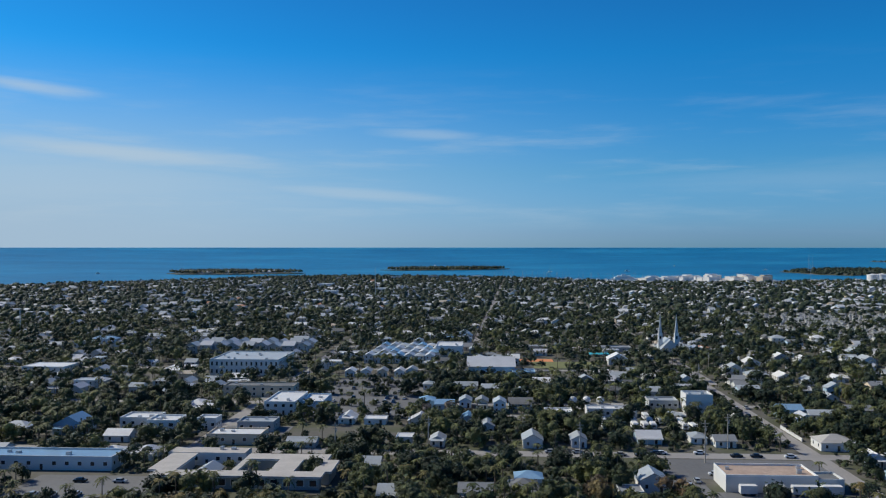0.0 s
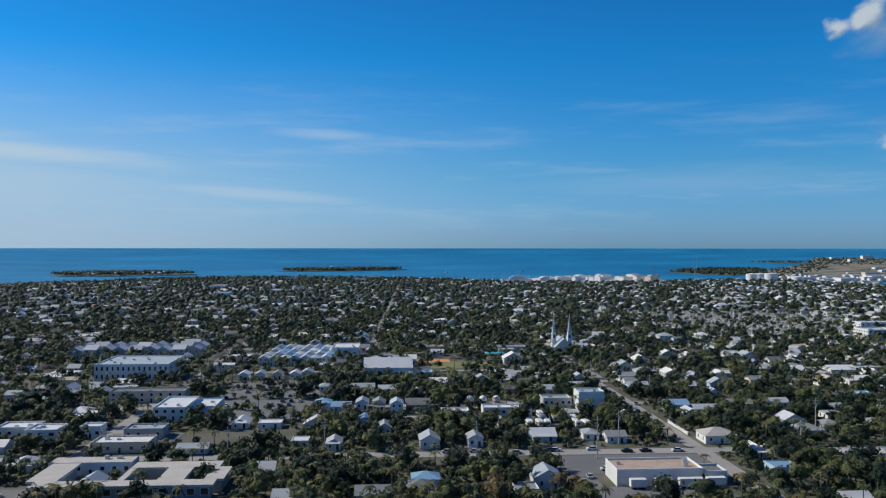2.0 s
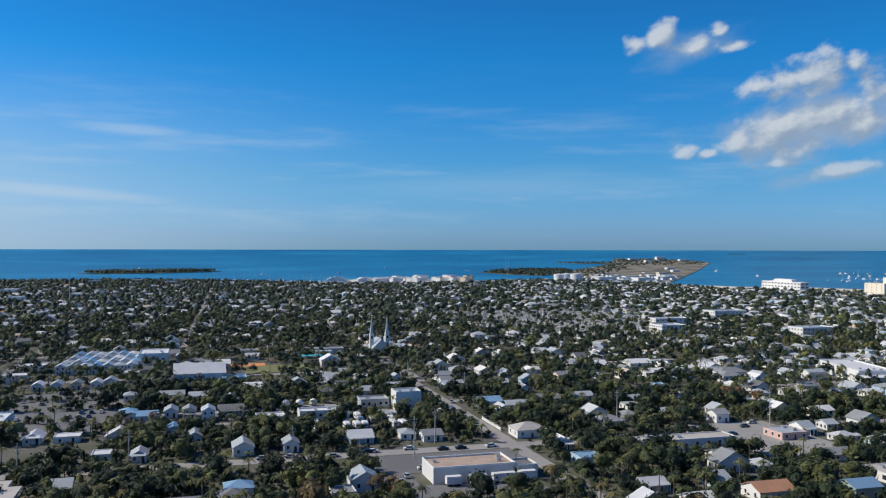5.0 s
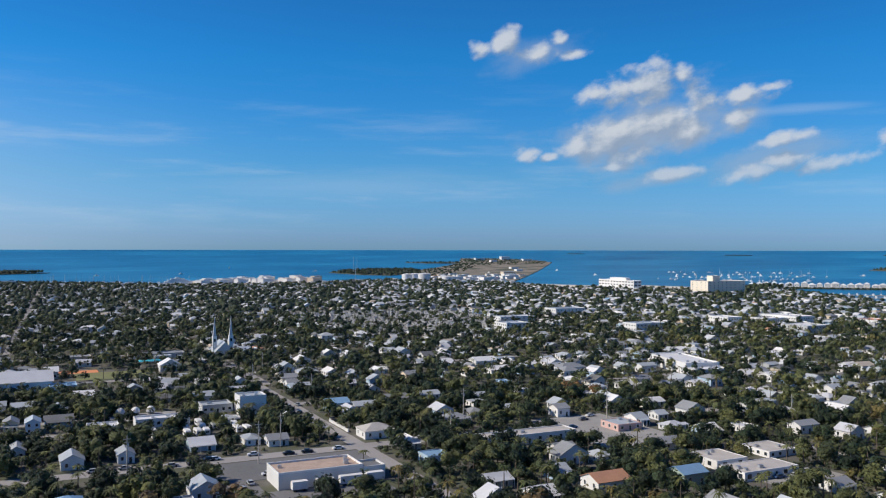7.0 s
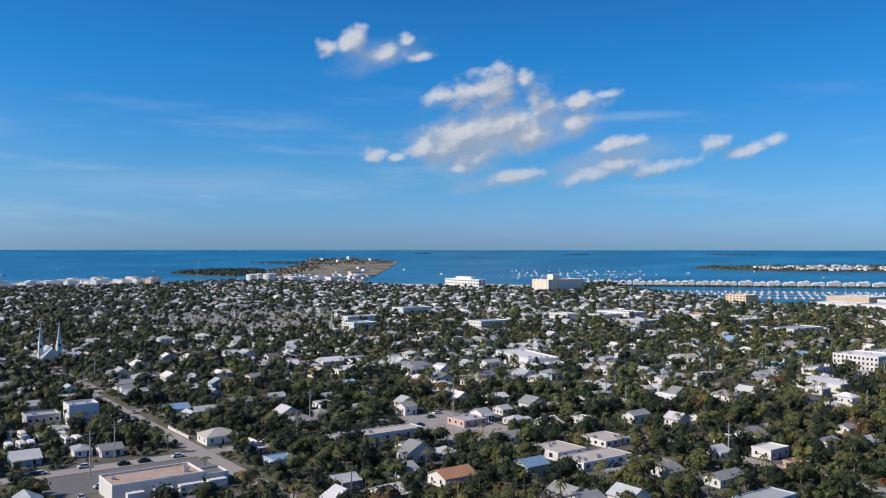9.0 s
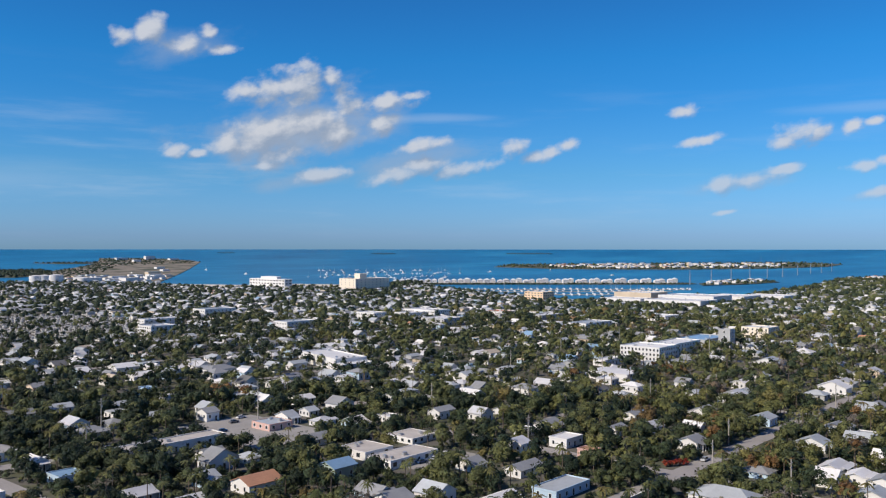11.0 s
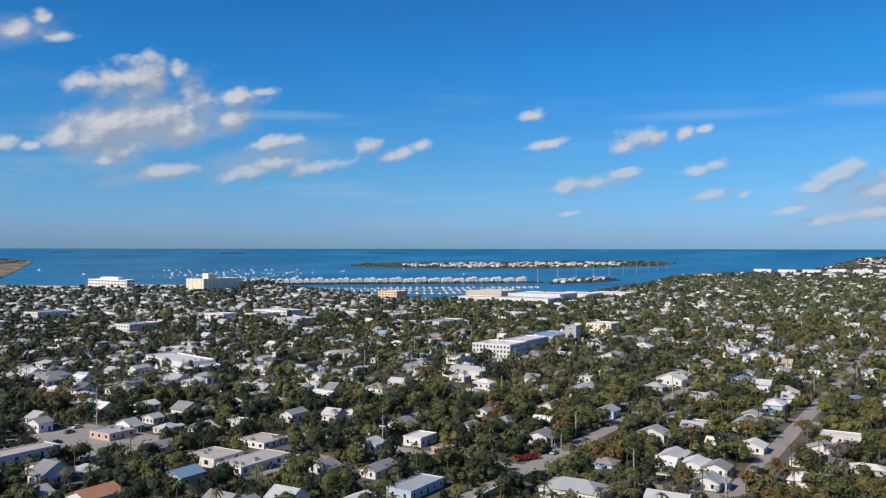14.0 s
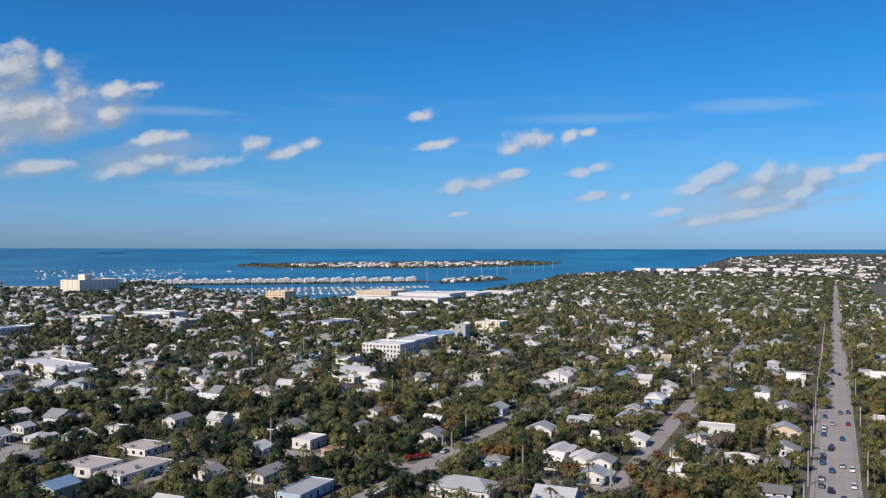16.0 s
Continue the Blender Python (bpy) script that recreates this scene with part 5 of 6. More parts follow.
for q, x, y, rad, tint, turn, k in spots:
    # greener west, darkened as painted shade; more dry olive and brown in the east
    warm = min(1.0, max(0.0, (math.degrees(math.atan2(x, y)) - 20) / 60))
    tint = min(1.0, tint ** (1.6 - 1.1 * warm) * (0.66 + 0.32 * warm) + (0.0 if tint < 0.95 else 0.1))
    # distant crowns: a haze-dulled look put into a lower tint
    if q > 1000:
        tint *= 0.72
    z = lift(x, y)
    palm = k > 0.72 and rad < 4.4
    if q < 480 and palm:
        if single_palms < 150:
            copy_thing(PROTO_PALM[int(k * 1000) % 3], pose(x, y, 0, 0, 0, math.degrees(turn)))
            single_palms += 1
        else:
            palms_near.append((x, y, 0, 2.6, 6.0 + 3 * tint, turn, 0.55 + 0.4 * tint, int(k * 1000) % 3))
    elif q < 460:
        if singles < 240 and rad > 3.0:
            copy_thing(PROTO[int(k * 997) % 6], pose(x, y, 0, 0, 0, math.degrees(turn)) @ Matrix.Scale(rad / 4.2, 4))
            singles += 1
        else:
            near.append((x, y, z, rad, rad * 0.62 + 0.5 + 1.9 * k, turn, tint, int(k * 997) % 6))
    elif q < 950:
        if palm:
            palms_far.append((x, y, 0, 2.7, 6.0 + 3 * tint, turn, 0.5 + 0.4 * tint, int(k * 1000) % 3))
        else:
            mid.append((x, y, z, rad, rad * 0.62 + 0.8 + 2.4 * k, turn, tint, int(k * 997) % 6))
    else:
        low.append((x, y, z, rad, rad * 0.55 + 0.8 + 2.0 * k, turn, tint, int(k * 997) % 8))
for ob in PROTO + PROTO_PALM:
    for o in (*ob.children_recursive, ob):
        bpy.data.objects.remove(o)
shrubs = []
srng = random.Random(24)
for i in range(-120, 121):
    for j in range(-14, 121):
        x, y, rad, tint, k = (i + srng.uniform(-0.5, 0.5)) * 4.0, (j + srng.uniform(-0.5, 0.5)) * 4.0, srng.uniform(0.8, 2.1), srng.random(), srng.randrange(8)
        if 210 < math.hypot(x, y) < 480 and in_view(x, y) and free(x - 0.4, y - 0.4, x + 0.4, y + 0.4):
            shrubs.append((x, y, 0, rad, rad * 0.45, tint * 6, 0.75 * tint, k))
forest("garden_shrubs", shrubs, SHRUB, "low garden hedges and shrubs under the trees")
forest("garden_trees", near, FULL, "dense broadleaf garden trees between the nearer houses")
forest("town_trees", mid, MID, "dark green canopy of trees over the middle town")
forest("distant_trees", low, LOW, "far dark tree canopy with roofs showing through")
forest("palm_crowns", palms_near, PALM, "palm crowns standing above the garden trees")
forest("distant_palms", palms_far, PALM_LOW, "small palm crowns over the middle town")
g = Geo(BARK)
for x, y, z, rad, tall, turn, tint, k in palms_near + palms_far:
    g.tube(x, y, 0, tall, 0.2, 0.13, 5)
for x, y, z, rad, tall, turn, tint, k in near:
    g.tube(x, y, 0, tall, 0.25, 0.15, 5)
tagged(new("tree_stems", g.mesh("tree_stems")), "grey-brown stems of garden trees and palms", "tree trunks", "", "stuff")


# ---- poles ----
def pole(x, y, h, arm=True):
    ob = thing("utility_pole", x, y, 0, "tall weathered utility pole with a short crossarm", "pole", "poles along the streets")
    g = Geo(POLE)
    g.tube(0, 0, 0, h, 0.24, 0.15, 7)
    part("shaft", g, ob)
    if arm:
        g = Geo(POLE)
        g.box(-1.2, -0.08, h - 1.3, 1.2, 0.08, h - 1.1), g.box(-0.9, -0.07, h - 2.4, 0.9, 0.07, h - 2.22)
        part("crossarm", g, ob)
        g = Geo(METAL)
        g.tube(0.35, 0, h - 3.6, h - 2.7, 0.24, 0.24, 8)
        part("transformer", g, ob, "grey can transformer")


for x, y, h in ((72.8, 297.3, 15), (86.5, 319, 13), (232.2, 311.4, 17), (411.3, 306.9, 15), (267.2, 191.7, 12), (259.5, 64.3, 10), (266.6, 94.2, 11), (300, 270, 12), (352, 330, 12), (170, 330, 15), (-58, 302, 12), (-25, 314, 12), (30, 302, 13), (150, 302, 12), (250, 136, 9), (285, 127, 9), (320, 136, 10),
                (440, 262, 14), (475, 240, 14), (500, 330, 14), (560, 250, 15), (580, 330, 15), (620, 190, 15), (380, 200, 12), (430, 130, 11), (470, 70, 11), (515, 55, 12), (130, 420, 12), (112, 470, 12), (130, 520, 12), (112, 580, 13)):
    pole(x, y, h)
for i in range(15):
    pole(255 + i * 42, 10.9 - 0.315 * i, 11)
    if i % 2:
        pole(262 + i * 42, -6.2 - 0.315 * i, 11)
for x, y, h in ((-165, 1222, 46), (-410, 722, 22), (925, 2540, 52), (944, 2560, 52), (3230, 1230, 42), (752, 2052, 34)):
    ob = thing("radio_mast", x, y, lift(x, y), "tall slim pale radio mast rising over the town", "mast")
    g = Geo(METAL)
    g.tube(0, 0, 0, h, 0.6, 0.3, 8)
    part("shaft", g, ob)


# ---- cars ----
def car(mat, x, y, turn, label):
    ob = thing("car", x, y, 0.09, label, "car", "cars on streets and lots", turn)
    g = Geo(mat)
    g.box(-2.15, -0.88, 0.32, 2.15, 0.88, 0.86, 0, 0.96)
    part("body", g, ob)
    g = Geo(GLASS, mat)
    g.box(-1.25, -0.78, 0.86, 1.05, 0.78, 1.38, 0, 0.8), g.box(-1.0, -0.62, 1.38, 0.8, 0.62, 1.43, 1)
    part("cabin", g, ob, "dark glass cabin")
    for sx in (-1.3, 1.3):
        for sy in (-0.86, 0.86):
            g = Geo(RUBBER)
            n = 10
            ring = [(0.33 * math.cos(6.28319 * i / n), 0.33 + 0.33 * math.sin(6.28319 * i / n)) for i in range(n)]
            g.solid([(sx + a, sy - 0.1, b) for a, b in ring] + [(sx + a, sy + 0.1, b) for a, b in ring], [(i, (i + 1) % n, n + (i + 1) % n, n + i) for i in range(n)] + [tuple(range(n))[::-1], tuple(range(n, 2 * n))])
            part("wheel", g, ob)
    return ob


CAR_LABELS = ("white car on grey asphalt", "silver car on grey asphalt", "black car on grey asphalt", "dark blue car on grey asphalt", "red car on grey asphalt", "dark grey car on grey asphalt")
CAR_PROTO = [car(m, 300 + 26 * i, (-2.4, 0.4, 4, 6.4, -3, -0.4)[i], 0, CAR_LABELS[i]) for i, m in enumerate(CARS)]
CAR_PICK = CAR_PROTO[:4] + CAR_PROTO[5:] + CAR_PROTO[:3]
crng = random.Random(8)
for x, y in ((318, 4.0), (341, 7.0), (372, 0.4), (402, 4.0), (433, -2.4), (455, 7.0), (520, 4.0), (560, 0.4), (610, 7.0), (690, -2.4), (760, 4), (840, 0.4), (271, 6.9), (278, 7.0), (297, 7.0), (306, 7.0), (386, 7.0), (394, 7.0), (418, 7.0), (283, 0.6), (292, 4.2), (322, -2.2), (329, 7.0), (336, 7.0), (356, 4.1), (480, 7), (488, 7), (540, -2.2), (575, 4)):
    copy_thing(crng.choice(CAR_PICK), pose(x, y - 0.0075 * (x - 280), 0.09, 0, 0, crng.choice((0, 180))))
for row in (379, 389, 407, 417, 435, 445, 465, 475):
    for i in range(11):
        if crng.random() < 0.38:
            copy_thing(crng.choice(CAR_PICK), pose(-82 + i * 4.2, row, 0.09, 0, 0, 90 + crng.choice((0, 180))))
for x, y, a in ((-140, 246, 90), (-134, 246, 90), (-127, 247, 90), (-120, 262, 0), (-133, 262, 0), (64, 272, 90), (72, 281, 0), (88, 280, 0), (101, 281.5, 0), (79, 279, 0), (94, 282, 0), (60.5, 252, 90), (60.5, 266, 90), (86, 306, 0), (93, 306, 0), (52, 306, 0), (45, 306, 0), (58, 309, 0), (74, 310, 180), (30, 309, 0), (105, 306, 0), (112, 345, 90), (112, 362, 90), (112.2, 380, 90), (112, 398, 90), (108, 247, 90), (222, 205, 0), (228, 204, 10), (236, 206, 0), (206, 300, 0), (220, 312, 0), (228, 318, 0), (60, 309, 0), (20, 309, 0), (-10, 306, 0), (140, 309, 0), (160, 306, 0), (-110, 322, 90), (-114, 340, 90), (121, 360, 90), (117, 400, 90), (122, 430, 90), (268, 120, 90), (264, 150, 90), (290, 132, 0)):
    copy_thing(crng.choice(CAR_PICK), pose(x, y, 0.1, 0, 0, a))
for x, y, w in ((76, 258.5, 5.0), (84, 258, 5.5), (93, 258.5, 8), (101, 259, 6)):
    ob = thing("box_trailer", x, y, 0.09, "white box trailer parked by the store", "trailer", "trailers at the store")
    g = Geo(ROOFS["white"])
    g.box(-w / 2, -1.2, 0.7, w / 2, 1.2, 3.1, 0, 0.99)
    part("body", g, ob)
    for s in (-0.3, 0.3):
        g = Geo(RUBBER)
        g.box(w * s - 0.5, -1.1, 0, w * s + 0.5, 1.1, 0.72)
        part("axle", g, ob)


# ---- cemetery ----
g = Geo(STONE)
r = random.Random(31)
for i in range(46):
    for j in range(62):
        x, y = CEMETERY[0] + i * 4.5 + r.uniform(-1, 1), CEMETERY[1] + j * 4.8 + r.uniform(-1, 1)
        if r.random() < 0.72:
            w, h = r.uniform(0.6, 1.2), r.choice((0.5, 0.7, 1.0, 1.5))
            g.box(x - w, y - 1.2, 0, x + w, y + 1.2, h, 0, 0.94)
            if h > 1:
                g.box(x - w * 0.7, y + 0.9, h, x + w * 0.7, y + 1.15, h + 0.7)
tagged(new("tombs", g.mesh("tombs")), "crowded whitewashed tombs of an old cemetery", "graves", "", "stuff")


# ---- waterfront, islands, boats ----
def place(azimuth, r):
    a = radians(azimuth)
    x, y = r * math.sin(a), r * math.cos(a)
    return x, y, lift(x, y)


for x, y, wide, tall in ((834, 1814, 14, 19), (868, 1762, 12, 13.5), (806, 1850, 12, 17), (850, 1905, 13, 16), (900, 1850, 11, 12)):
    ob = thing("storage_tank", x, y, 0, "big white round fuel tank at the harbour", "tank", "harbour fuel tanks")
    g = Geo(ROOFS["white"])
    g.tube(0, 0, 0, tall, wide, wide, 28)
    part("shell", g, ob)
    g = Geo(ROOFS["white"])
    g.tube(0, 0, tall, tall + 2, wide + 0.1, 0.5, 28)
    part("cap", g, ob)
    claim(x - 14, y - 14, x + 14, y + 14)
slab("quay", 320, 1836, 640, 2070, 0.8, SAND, "broad pale concrete quay", "quay", -1.5)
r = random.Random(14)
for i in range(36):
    x, y, w, d, h = 326 + i * 7.8 + r.uniform(-3, 3), 1846 + r.uniform(0, 190) * min(1, i / 12), r.uniform(18, 40), r.uniform(10, 16), r.uniform(8, 14)
    block("white harbour shed on the quay", "shed", x, y, x + w, y + d, h, "tan" if i > 26 and i % 2 else "white", "rust" if i > 26 and i % 2 else "white", 0, turn=37, z=0.8, name="quay_shed")
ob = thing("ferry", 300, 1930, -0.9, "white passenger ferry moored at the quay", "ferry")
g = Geo(ROOFS["white"])
g.box(-28, -5, 0, 28, 5, 6, 0, 1.05)
part("hull", g, ob)
for k, (l, h) in enumerate(((22, 9.5), (16, 12.5), (6, 15))):
    g = Geo(WALLS["white"])
    g.box(-l, -4.5 + k * 0.5, h - 3.5, l - 3, 4.5 - k * 0.5, h)
    part("deck_house", g, ob)


def boat_proto(x, y, z, turn, sail):
    ob = thing("sailboat" if sail else "motorboat", x, y, z, "white sailing boat with a bare mast at anchor" if sail else "small white motorboat at a mooring", "boat", "boats on the water", turn)
    g = Geo(ROOFS["white"])
    g.solid([(-4.5, -1.5, 0.9), (3, -1.6, 0.9), (6, 0, 1.3), (3, 1.6, 0.9), (-4.5, 1.5, 0.9), (-4, -1.1, -0.2), (2.6, -1.1, -0.2), (4.8, 0, -0.2), (2.6, 1.1, -0.2), (-4, 1.1, -0.2)],
            [(0, 1, 2, 3, 4), (0, 5, 6, 1), (1, 6, 7, 2), (2, 7, 8, 3), (3, 8, 9, 4), (4, 9, 5, 0)])
    part("hull", g, ob)
    g = Geo(WALLS["white"])
    g.box(-2.5, -1.0, 0.9, 1.8, 1.0, 1.9 if sail else 2.9, 0, 0.85)
    part("cabin", g, ob)
    if sail:
        g = Geo(METAL)
        g.tube(0.6, 0, 1.0, 14, 0.22, 0.16, 6)
        part("mast", g, ob)
        g = Geo(TRIM)
        g.box(-3.6, -0.15, 2.4, 0.5, 0.15, 2.9)
        part("boom", g, ob, "furled white sail on a boom")
    return ob


SAIL, MOTOR = boat_proto(*place(40, 2300), 30, True), boat_proto(*place(44, 2200), 60, False)
r = random.Random(77)


def moor(azimuth, dist, sail, big=1.0):
    x, y, z = place(azimuth, dist)
    copy_thing(SAIL if sail else MOTOR, pose(x, y, z - 0.85, 0, 0, r.uniform(0, 360)) @ Matrix.Scale(big, 4))


for i in range(74):
    u = i / 73
    moor(40.5 + 8.6 * u + r.uniform(-0.3, 0.3), r.uniform(2150 + 150 * abs(u - 0.5), 2750) if i % 5 else 2900, r.random() < 0.75, 1.35)
for i in range(64):
    moor(0.5 + 9.5 * i / 63 + r.uniform(-0.2, 0.2), 1905 + 190 * (1 - i / 63) + r.uniform(-25, 60), r.random() < 0.6, 1.3)
for az, d in ((-13.5, 2150), (-20, 2900), (-3.6, 3150), (9, 2700), (12, 3200), (17.5, 2900), (21, 3000), (4, 2600), (29, 2750), (33.5, 3000), (36, 2600), (50, 2600), (52, 2750), (56, 2950), (60, 2450), (-25, 2600)):
    moor(az, d, r.random() < 0.4, 1.6)
# bight moorings and docks
for k, (x0, y0, x1, y1) in enumerate(((1215, 1030, 1500, 700), (1190, 930, 1400, 690), (1140, 840, 1290, 660))):
    g = Geo(CONCRETE)
    dx, dy = x1 - x0, y1 - y0
    l = math.hypot(dx, dy)
    ob = thing("dock", (x0 + x1) / 2, (y0 + y1) / 2, 0, "long pale concrete boat dock in the marina", "dock", "marina docks", math.degrees(math.atan2(dy, dx)))
    g.box(-l / 2, -1.8, -1.5, l / 2, 1.8, 0.5)
    part("deck", g, ob)
    n = int(l / 12)
    for i in range(n):
        for s in (-1, 1):
            if r.random() < 0.7:
                u = (i + 0.5) / n
                copy_thing(SAIL if r.random() < 0.25 else MOTOR, pose(x0 + dx * u - dy / l * s * 8.5, y0 + dy * u + dx / l * s * 8.5, -0.85, 0, 0, math.degrees(math.atan2(dy, dx)) + 90 * s) @ Matrix.Scale(1.15, 4))
# row of waterfront houses on the spit
n = 44
for i in range(n):
    u = i / (n - 1)
    step = (i % 2) * 16
    x, y = 1338 + (1745 - 1338) * u + step * 0.75, 1306 + (850 - 1306) * u + step * 0.66
    ob = thing("waterfront_house", x, y, 0.3, "white two-storey waterfront house with a pale hipped roof", "house", "houses on the spit", -48.4 + (i % 3) * 4)
    wide, tall = 10.5 + 1.5 * (i % 3), 5.2 + 0.9 * (i % 4)
    g = Geo(WALLS["white"])
    g.walls(wide, 11, tall, "hip", 4)
    part("wall", g, ob)
    g = Geo(ROOFS["white"])
    g.roof(wide, 11, tall, "hip", 3.6)
    part("roof", g, ob)
    openings(ob, wide, 11, tall, 1, 2, "s", (1.1, 1.2), "")
# low buildings on the islands and the far shore
ISLES = Geo(WALLS["white"], WALLS["tan"], ROOFS["white"], ROOFS["pale"], ROOFS["rust"])


def isle_house(x, y, w, d, h, form="hip"):
    z = lift(x, y) + 0.3
    ISLES.walls(w, d, h, form, rise_of(w, d, form), 0 if r.random() < 0.8 else 1, x, y, z)
    ISLES.roof(w, d, h, form, rise_of(w, d, form), r.choice((2, 2, 3, 3, 3, 2, 2, 4)), x, y, z)


def spread(poly, n, fn, shrink=0.9):
    cx, cy = sum(p[0] for p in poly) / len(poly), sum(p[1] for p in poly) / len(poly)
    xs, ys = [p[0] for p in poly], [p[1] for p in poly]
    done = 0
    while done < n:
        x, y = r.uniform(min(xs), max(xs)), r.uniform(min(ys), max(ys))
        if inside(cx + (x - cx) / shrink, cy + (y - cy) / shrink, poly):
            fn(x, y)
            done += 1


spread(SPIT_EAST, 16, lambda x, y: isle_house(x, y, r.uniform(10, 18), 10, 4), 0.8)
spread(SUNSET, 34, lambda x, y: isle_house(x, y, 15, 12, 5), 0.8)
spread(SIGSBEE, 170, lambda x, y: isle_house(x, y, r.uniform(16, 26), 13, 4.5, "gablex"), 0.72)
for x, y, w, h in ((1990, 3440, 44, 15), (1880, 3480, 50, 9), (2040, 3330, 44, 8), (1850, 3300, 30, 8), (1600, 2700, 30, 6), (1500, 2500, 24, 6), (1330, 2280, 40, 7), (1180, 2000, 30, 7), (1120, 1930, 30, 7), (1240, 2120, 40, 6), (1050, 1960, 40, 8), (1010, 1830, 30, 8), (960, 1900, 30, 8)):
    isle_house(x, y, w, 20, h, "flat")
# far shore shops
for i in range(46):
    az, d = r.uniform(80, 95), r.uniform(2450, 4200)
    x, y, z = place(az, d)
    if inside(x, y) and (abs(y) > 14 or x > 1990):
        w = r.uniform(14, 44)
        ISLES.walls(r.uniform(20, 40), w, 6, "flat", 0, 0, x, y, z), ISLES.roof(r.uniform(20, 40), w, 6, "flat", 0, 2, x, y, z)
for i in range(9):
    az, d = 79 + i * 1.4, 2860 + i * 16 + r.uniform(-40, 40)
    x, y, z = place(az, d)
    if inside(x, y):
        ISLES.walls(30, 52, 9, "flat", 0, 0, x, y, z), ISLES.roof(30, 52, 9, "flat", 0, 2, x, y, z)
for i in range(1500):
    az, d = r.uniform(70, 97), r.uniform(2000, 4200)
    x, y, z = place(az, d)
    if inside(x, y) and (abs(y) > 14 or x > 1990) and ((az > 84 and i % 4 == 0) or i % 5 == 0):
        isle_house(x, y, r.uniform(9, 16), r.uniform(9, 14), r.uniform(2.5, 4), r.choice(("hip", "flat", "gablex")))
for i in range(110):
    x, y = r.uniform(700, 1000), r.uniform(1640, 1880)
    if inside(x, y) and free(x - 8, y - 6, x + 8, y + 6):
        isle_house(x, y, r.uniform(10, 24), r.uniform(8, 12), r.uniform(4, 8), "flat")
for i in range(60):
    x, y = r.uniform(930, 1300), r.uniform(1740, 2250)
    if inside(x, y, FLEMING):
        isle_house(x, y, r.uniform(8, 26), r.uniform(8, 14), r.uniform(3, 6), "flat")
tagged(new("shore_buildings", ISLES.mesh("shore_buildings")), "small pale buildings on the islands and far shore", "buildings", "", "stuff")
# sandy strip and seawall below the hotels
slab("beach_road", 700, 1560, 975, 1572, 0.3, SAND, "pale sandy strip along the shore", "beach")
sheet("esplanade", [(950, 1400), (985, 1345), (1105, 1222), (1215, 1330), (1172, 1440), (1068, 1472), (994, 1630), (950, 1640)], 0.3, SAND, 1, "broad pale concrete esplanade along the bay", "pavement")
# power pylons standing in the bay
for x, y in ((1707, 801), (1832, 809), (1960, 817), (2093, 825), (2232, 834), (2365, 842), (2512, 852), (2647, 860), (2766, 867), (2894, 875)):
    ob = thing("pylon", x, y, lift(x, y) - 1, "slim pale power pylon standing in the water", "pylon", "pylons across the bay")
    g = Geo(METAL)
    for sx in (-1.6, 1.6):
        g.tube(sx, 0, 0, 30, 0.7, 0.35, 6)
    part("lattice", g, ob)
    g = Geo(METAL)
    for k in (12, 20, 25, 29):
        g.box(-3.2 if k > 18 else -1.6, -0.2, k, 3.2 if k > 18 else 1.6, 0.2, k + 0.5)
    part("crossarm", g, ob)

# ---- small coloured things in the gardens ----
red_leaf = leaves("red_blossom_leaf", ((0.0, (0.26, 0.03, 0.02)), (1.0, (0.38, 0.07, 0.03))), True)
rust_leaf = leaves("autumn_leaf", ((0.0, (0.20, 0.11, 0.045)), (1.0, (0.26, 0.15, 0.06))), True)
bare_twig = leaves("bare_twig", ((0.0, (0.20, 0.17, 0.15)), (1.0, (0.26, 0.22, 0.19))), True)


def special(name, label, mat, shape, x, y, rad, h):
    ob = thing(name, x, y, 0, label, "tree" if h > 2 else "bush", "garden trees")
    v, f = shape
    part("crown", to_mesh("crown", v * rad * np.array((1, 1, 0.8)) + np.array((0, 0, h + rad * 0.3)), f, [mat]), ob)
    part("trunk", trunk_mesh(trng, h + 0.5, False), ob)
    claim(x - rad / 2, y - rad / 2, x + rad / 2, y + rad / 2)


for i in range(7):
    special("flowering_bush", "red flowering hedge bush by a street", red_leaf, FULL[i % 6], 273.5 + i * 1.15, 138.8 + i * -0.75, 1.5, 0.9)
for i, (x, y, rad) in enumerate(((246, 359, 5), (253, 364, 5.5), (259, 358, 4.5), (248, 367, 5), (286, 106, 4), (292, 109, 3.4), (283, 112, 3.2), (289, 102, 3.6), (330, 95, 4), (352, 78, 4.5), (318, 140, 4), (345, 150, 4), (395, 110, 4.5), (300, 160, 3.5), (370, 60, 4), (276, 62, 3.4), (268, 78, 3.6), (258, 45, 3.6), (300, 57, 3), (410, 262, 4.5), (420, 270, 4), (460, 230, 5), (470, 236, 4), (262, 52, 3), (250, 48, 3.2))):
    special("russet_tree", "spreading tree with russet autumn leaves", rust_leaf, FULL[i % 6], x, y, rad, 3.5)
for i, (x, y, rad) in enumerate(((301, 40, 4), (308, 33, 3.6), (330, 44, 4), (530, 180, 5), (545, 185, 5), (560, 176, 5), (520, 190, 5), (430, 296, 4), (-20, 372, 5), (-28, 366, 4))):
    special("bare_tree", "leafless grey-brown tree among gardens", bare_twig, MID[i % 6], x, y, rad, 3.5)
ob = thing("pool_canopy", 72, 578, 0, "bright teal canopy beside the ball field", "canopy")
g = Geo(TEAL)
g.box(-7, -4, 3.2, 7, 4, 3.6, 0, 0.9)
part("cloth", g, ob)
for sx in (-6, 6):
    for sy in (-3.4, 3.4):
        part("post", POST, ob, at=pose(sx, sy, 0) @ Matrix.Scale(1.25, 4))
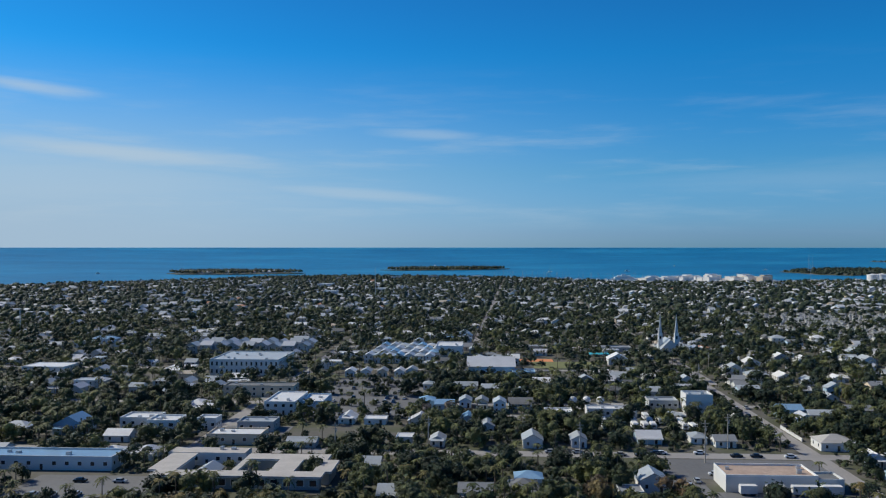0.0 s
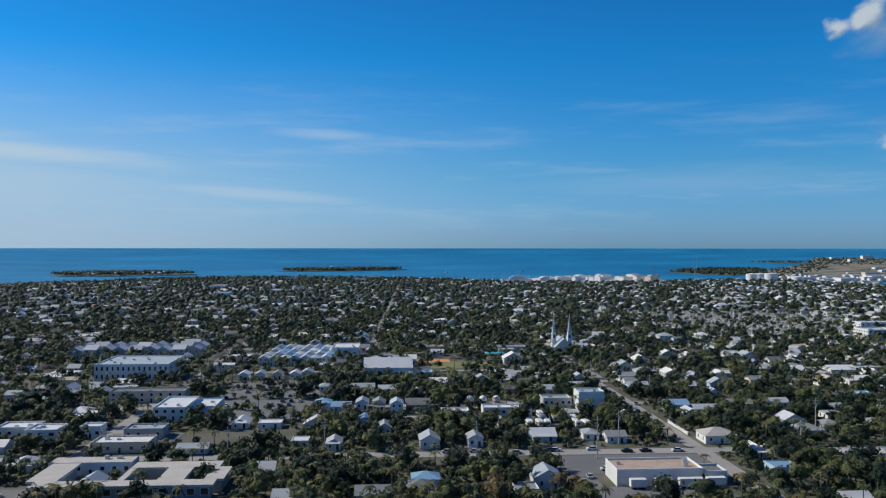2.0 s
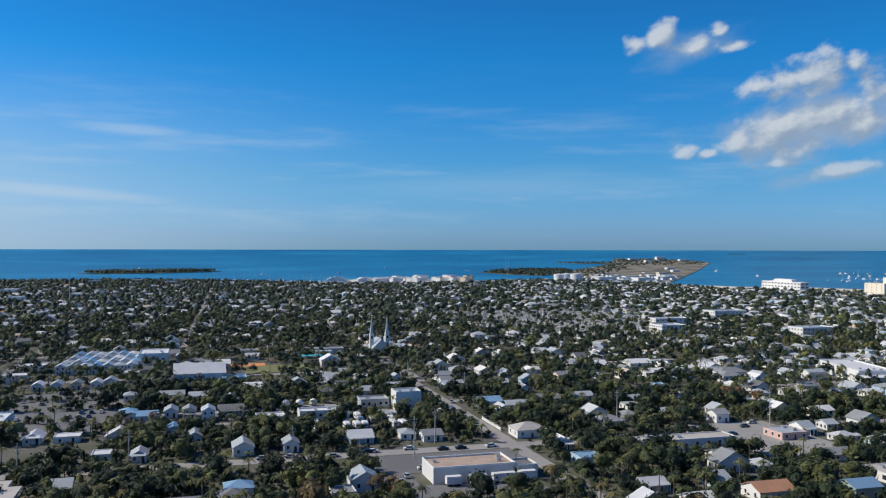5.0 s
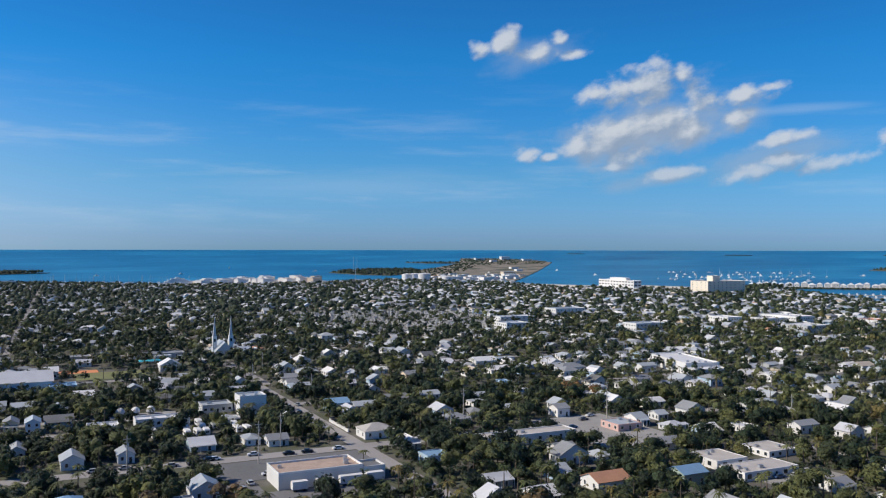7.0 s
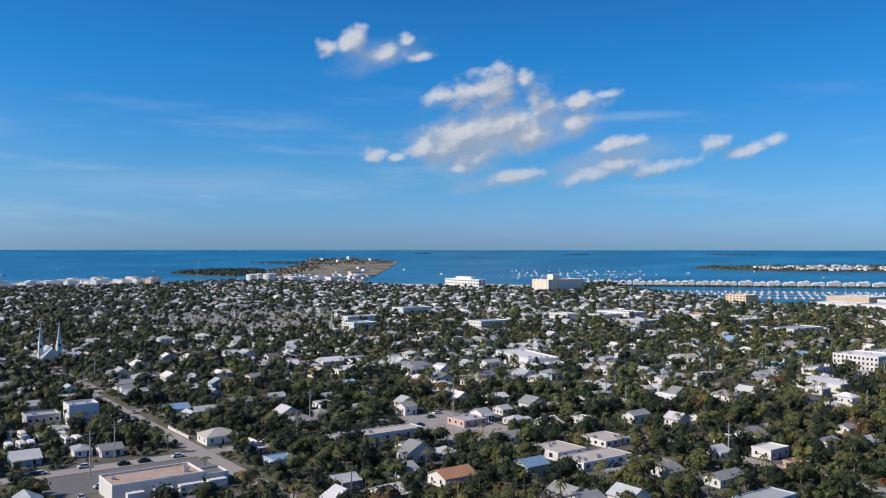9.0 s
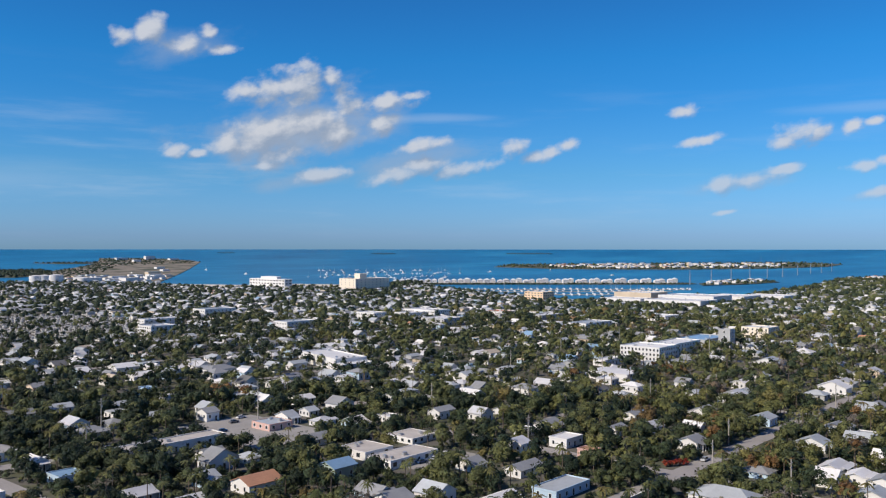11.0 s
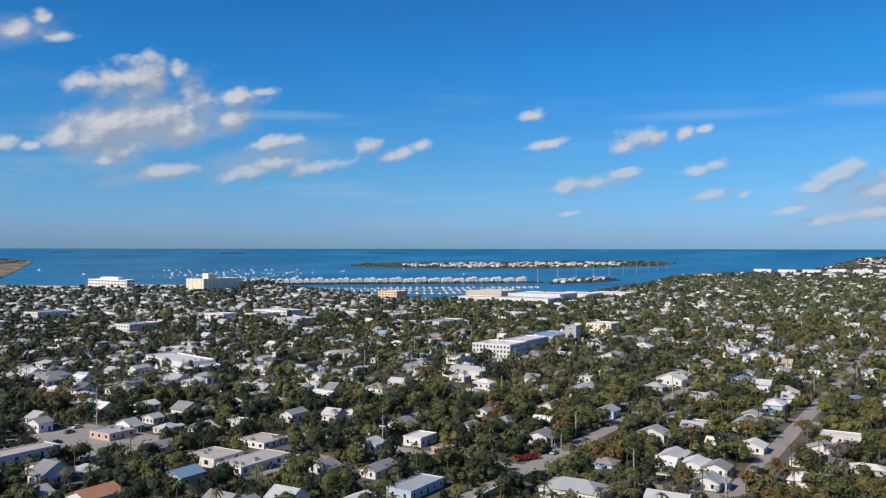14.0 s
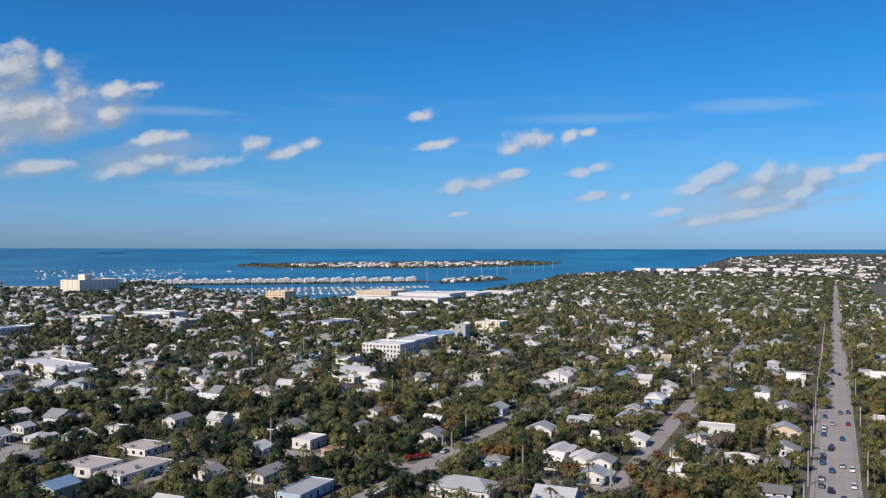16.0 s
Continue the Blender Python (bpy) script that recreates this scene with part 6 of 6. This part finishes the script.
ob = thing("garden_wall", 233, 127.2, 0, "long white garden wall beside a street", "wall")
g = Geo(WALLS["white"])
g.box(-12, -0.15, 0, 12, 0.15, 1.6)
part("panel", g, ob)
g = Geo(TRIM)
g.box(-12.1, -0.22, 1.6, 12.1, 0.22, 1.72)
part("coping", g, ob)

ob = thing("garden_wall", 118.6, 345, 0, "white garden wall beside a town street", "wall")
g = Geo(WALLS["white"])
g.box(-0.12, -12, 0, 0.12, 12, 1.2)
part("panel", g, ob)
for i in range(6):
    g = Geo(TRIM)
    g.box(-0.22, -12.2 + i * 4.8, 0, 0.22, -11.8 + i * 4.8, 1.45)
    part("pier", g, ob)

# ---- island and shore trees ----
rows = []


def bush(x, y, rad, tall, tint):
    rows.append((x, y, lift(x, y), rad, tall, r.uniform(0, 6.28), tint, r.randrange(8)))


spread(WISTERIA, 420, lambda x, y: bush(x, y, r.uniform(6, 9), 5, r.uniform(0, 0.5)), 0.93)
spread(SUNSET, 340, lambda x, y: bush(x, y, r.uniform(5, 8), 6, r.uniform(0, 0.35)), 0.98)
spread(SPIT_EAST, 110, lambda x, y: bush(x, y, r.uniform(3, 5), 2, r.uniform(0, 0.5)), 0.95)
spread(MANGROVE, 420, lambda x, y: bush(x, y, r.uniform(5, 8), 2.5, r.uniform(0, 0.25)), 0.97)
spread(FLEMING_POINT, 60, lambda x, y: bush(x, y, r.uniform(4, 7), 1, r.uniform(0, 0.3)), 0.98)
spread(FLEMING, 1000, lambda x, y: bush(x, y, r.uniform(4, 7), 1, r.uniform(0, 0.3)) if y > 3050 or x < 930 + (y - 1950) * 0.64 else None, 0.98)
spread(SIGSBEE, 900, lambda x, y: bush(x, y, r.uniform(4, 7), 2.5, r.uniform(0, 0.6)), 0.99)
for i in range(220):
    u = r.random()
    bush(1318 + 415 * u + r.uniform(-12, -2), 1262 - 440 * u + r.uniform(-12, -2), r.uniform(2.6, 4), 1.2, r.uniform(0, 0.4))
for i in range(60):
    bush(1235 + r.uniform(-30, 60), 1190 + r.uniform(-30, 50), r.uniform(4, 8), r.uniform(4, 10), r.uniform(0, 0.4))
for i in range(5200):
    az, d = r.uniform(69, 98), math.sqrt(r.uniform(2000 ** 2, 4400 ** 2))
    x, y, z = place(az, d)
    if inside(x, y) and (abs(y + 6) > 12 or x > 1960):
        bush(x, y, r.uniform(3.6, 6), r.uniform(0.6, 2), r.uniform(0, 0.42))
forest("shore_trees", rows, LOW, "far dark green trees on islands and low shores")
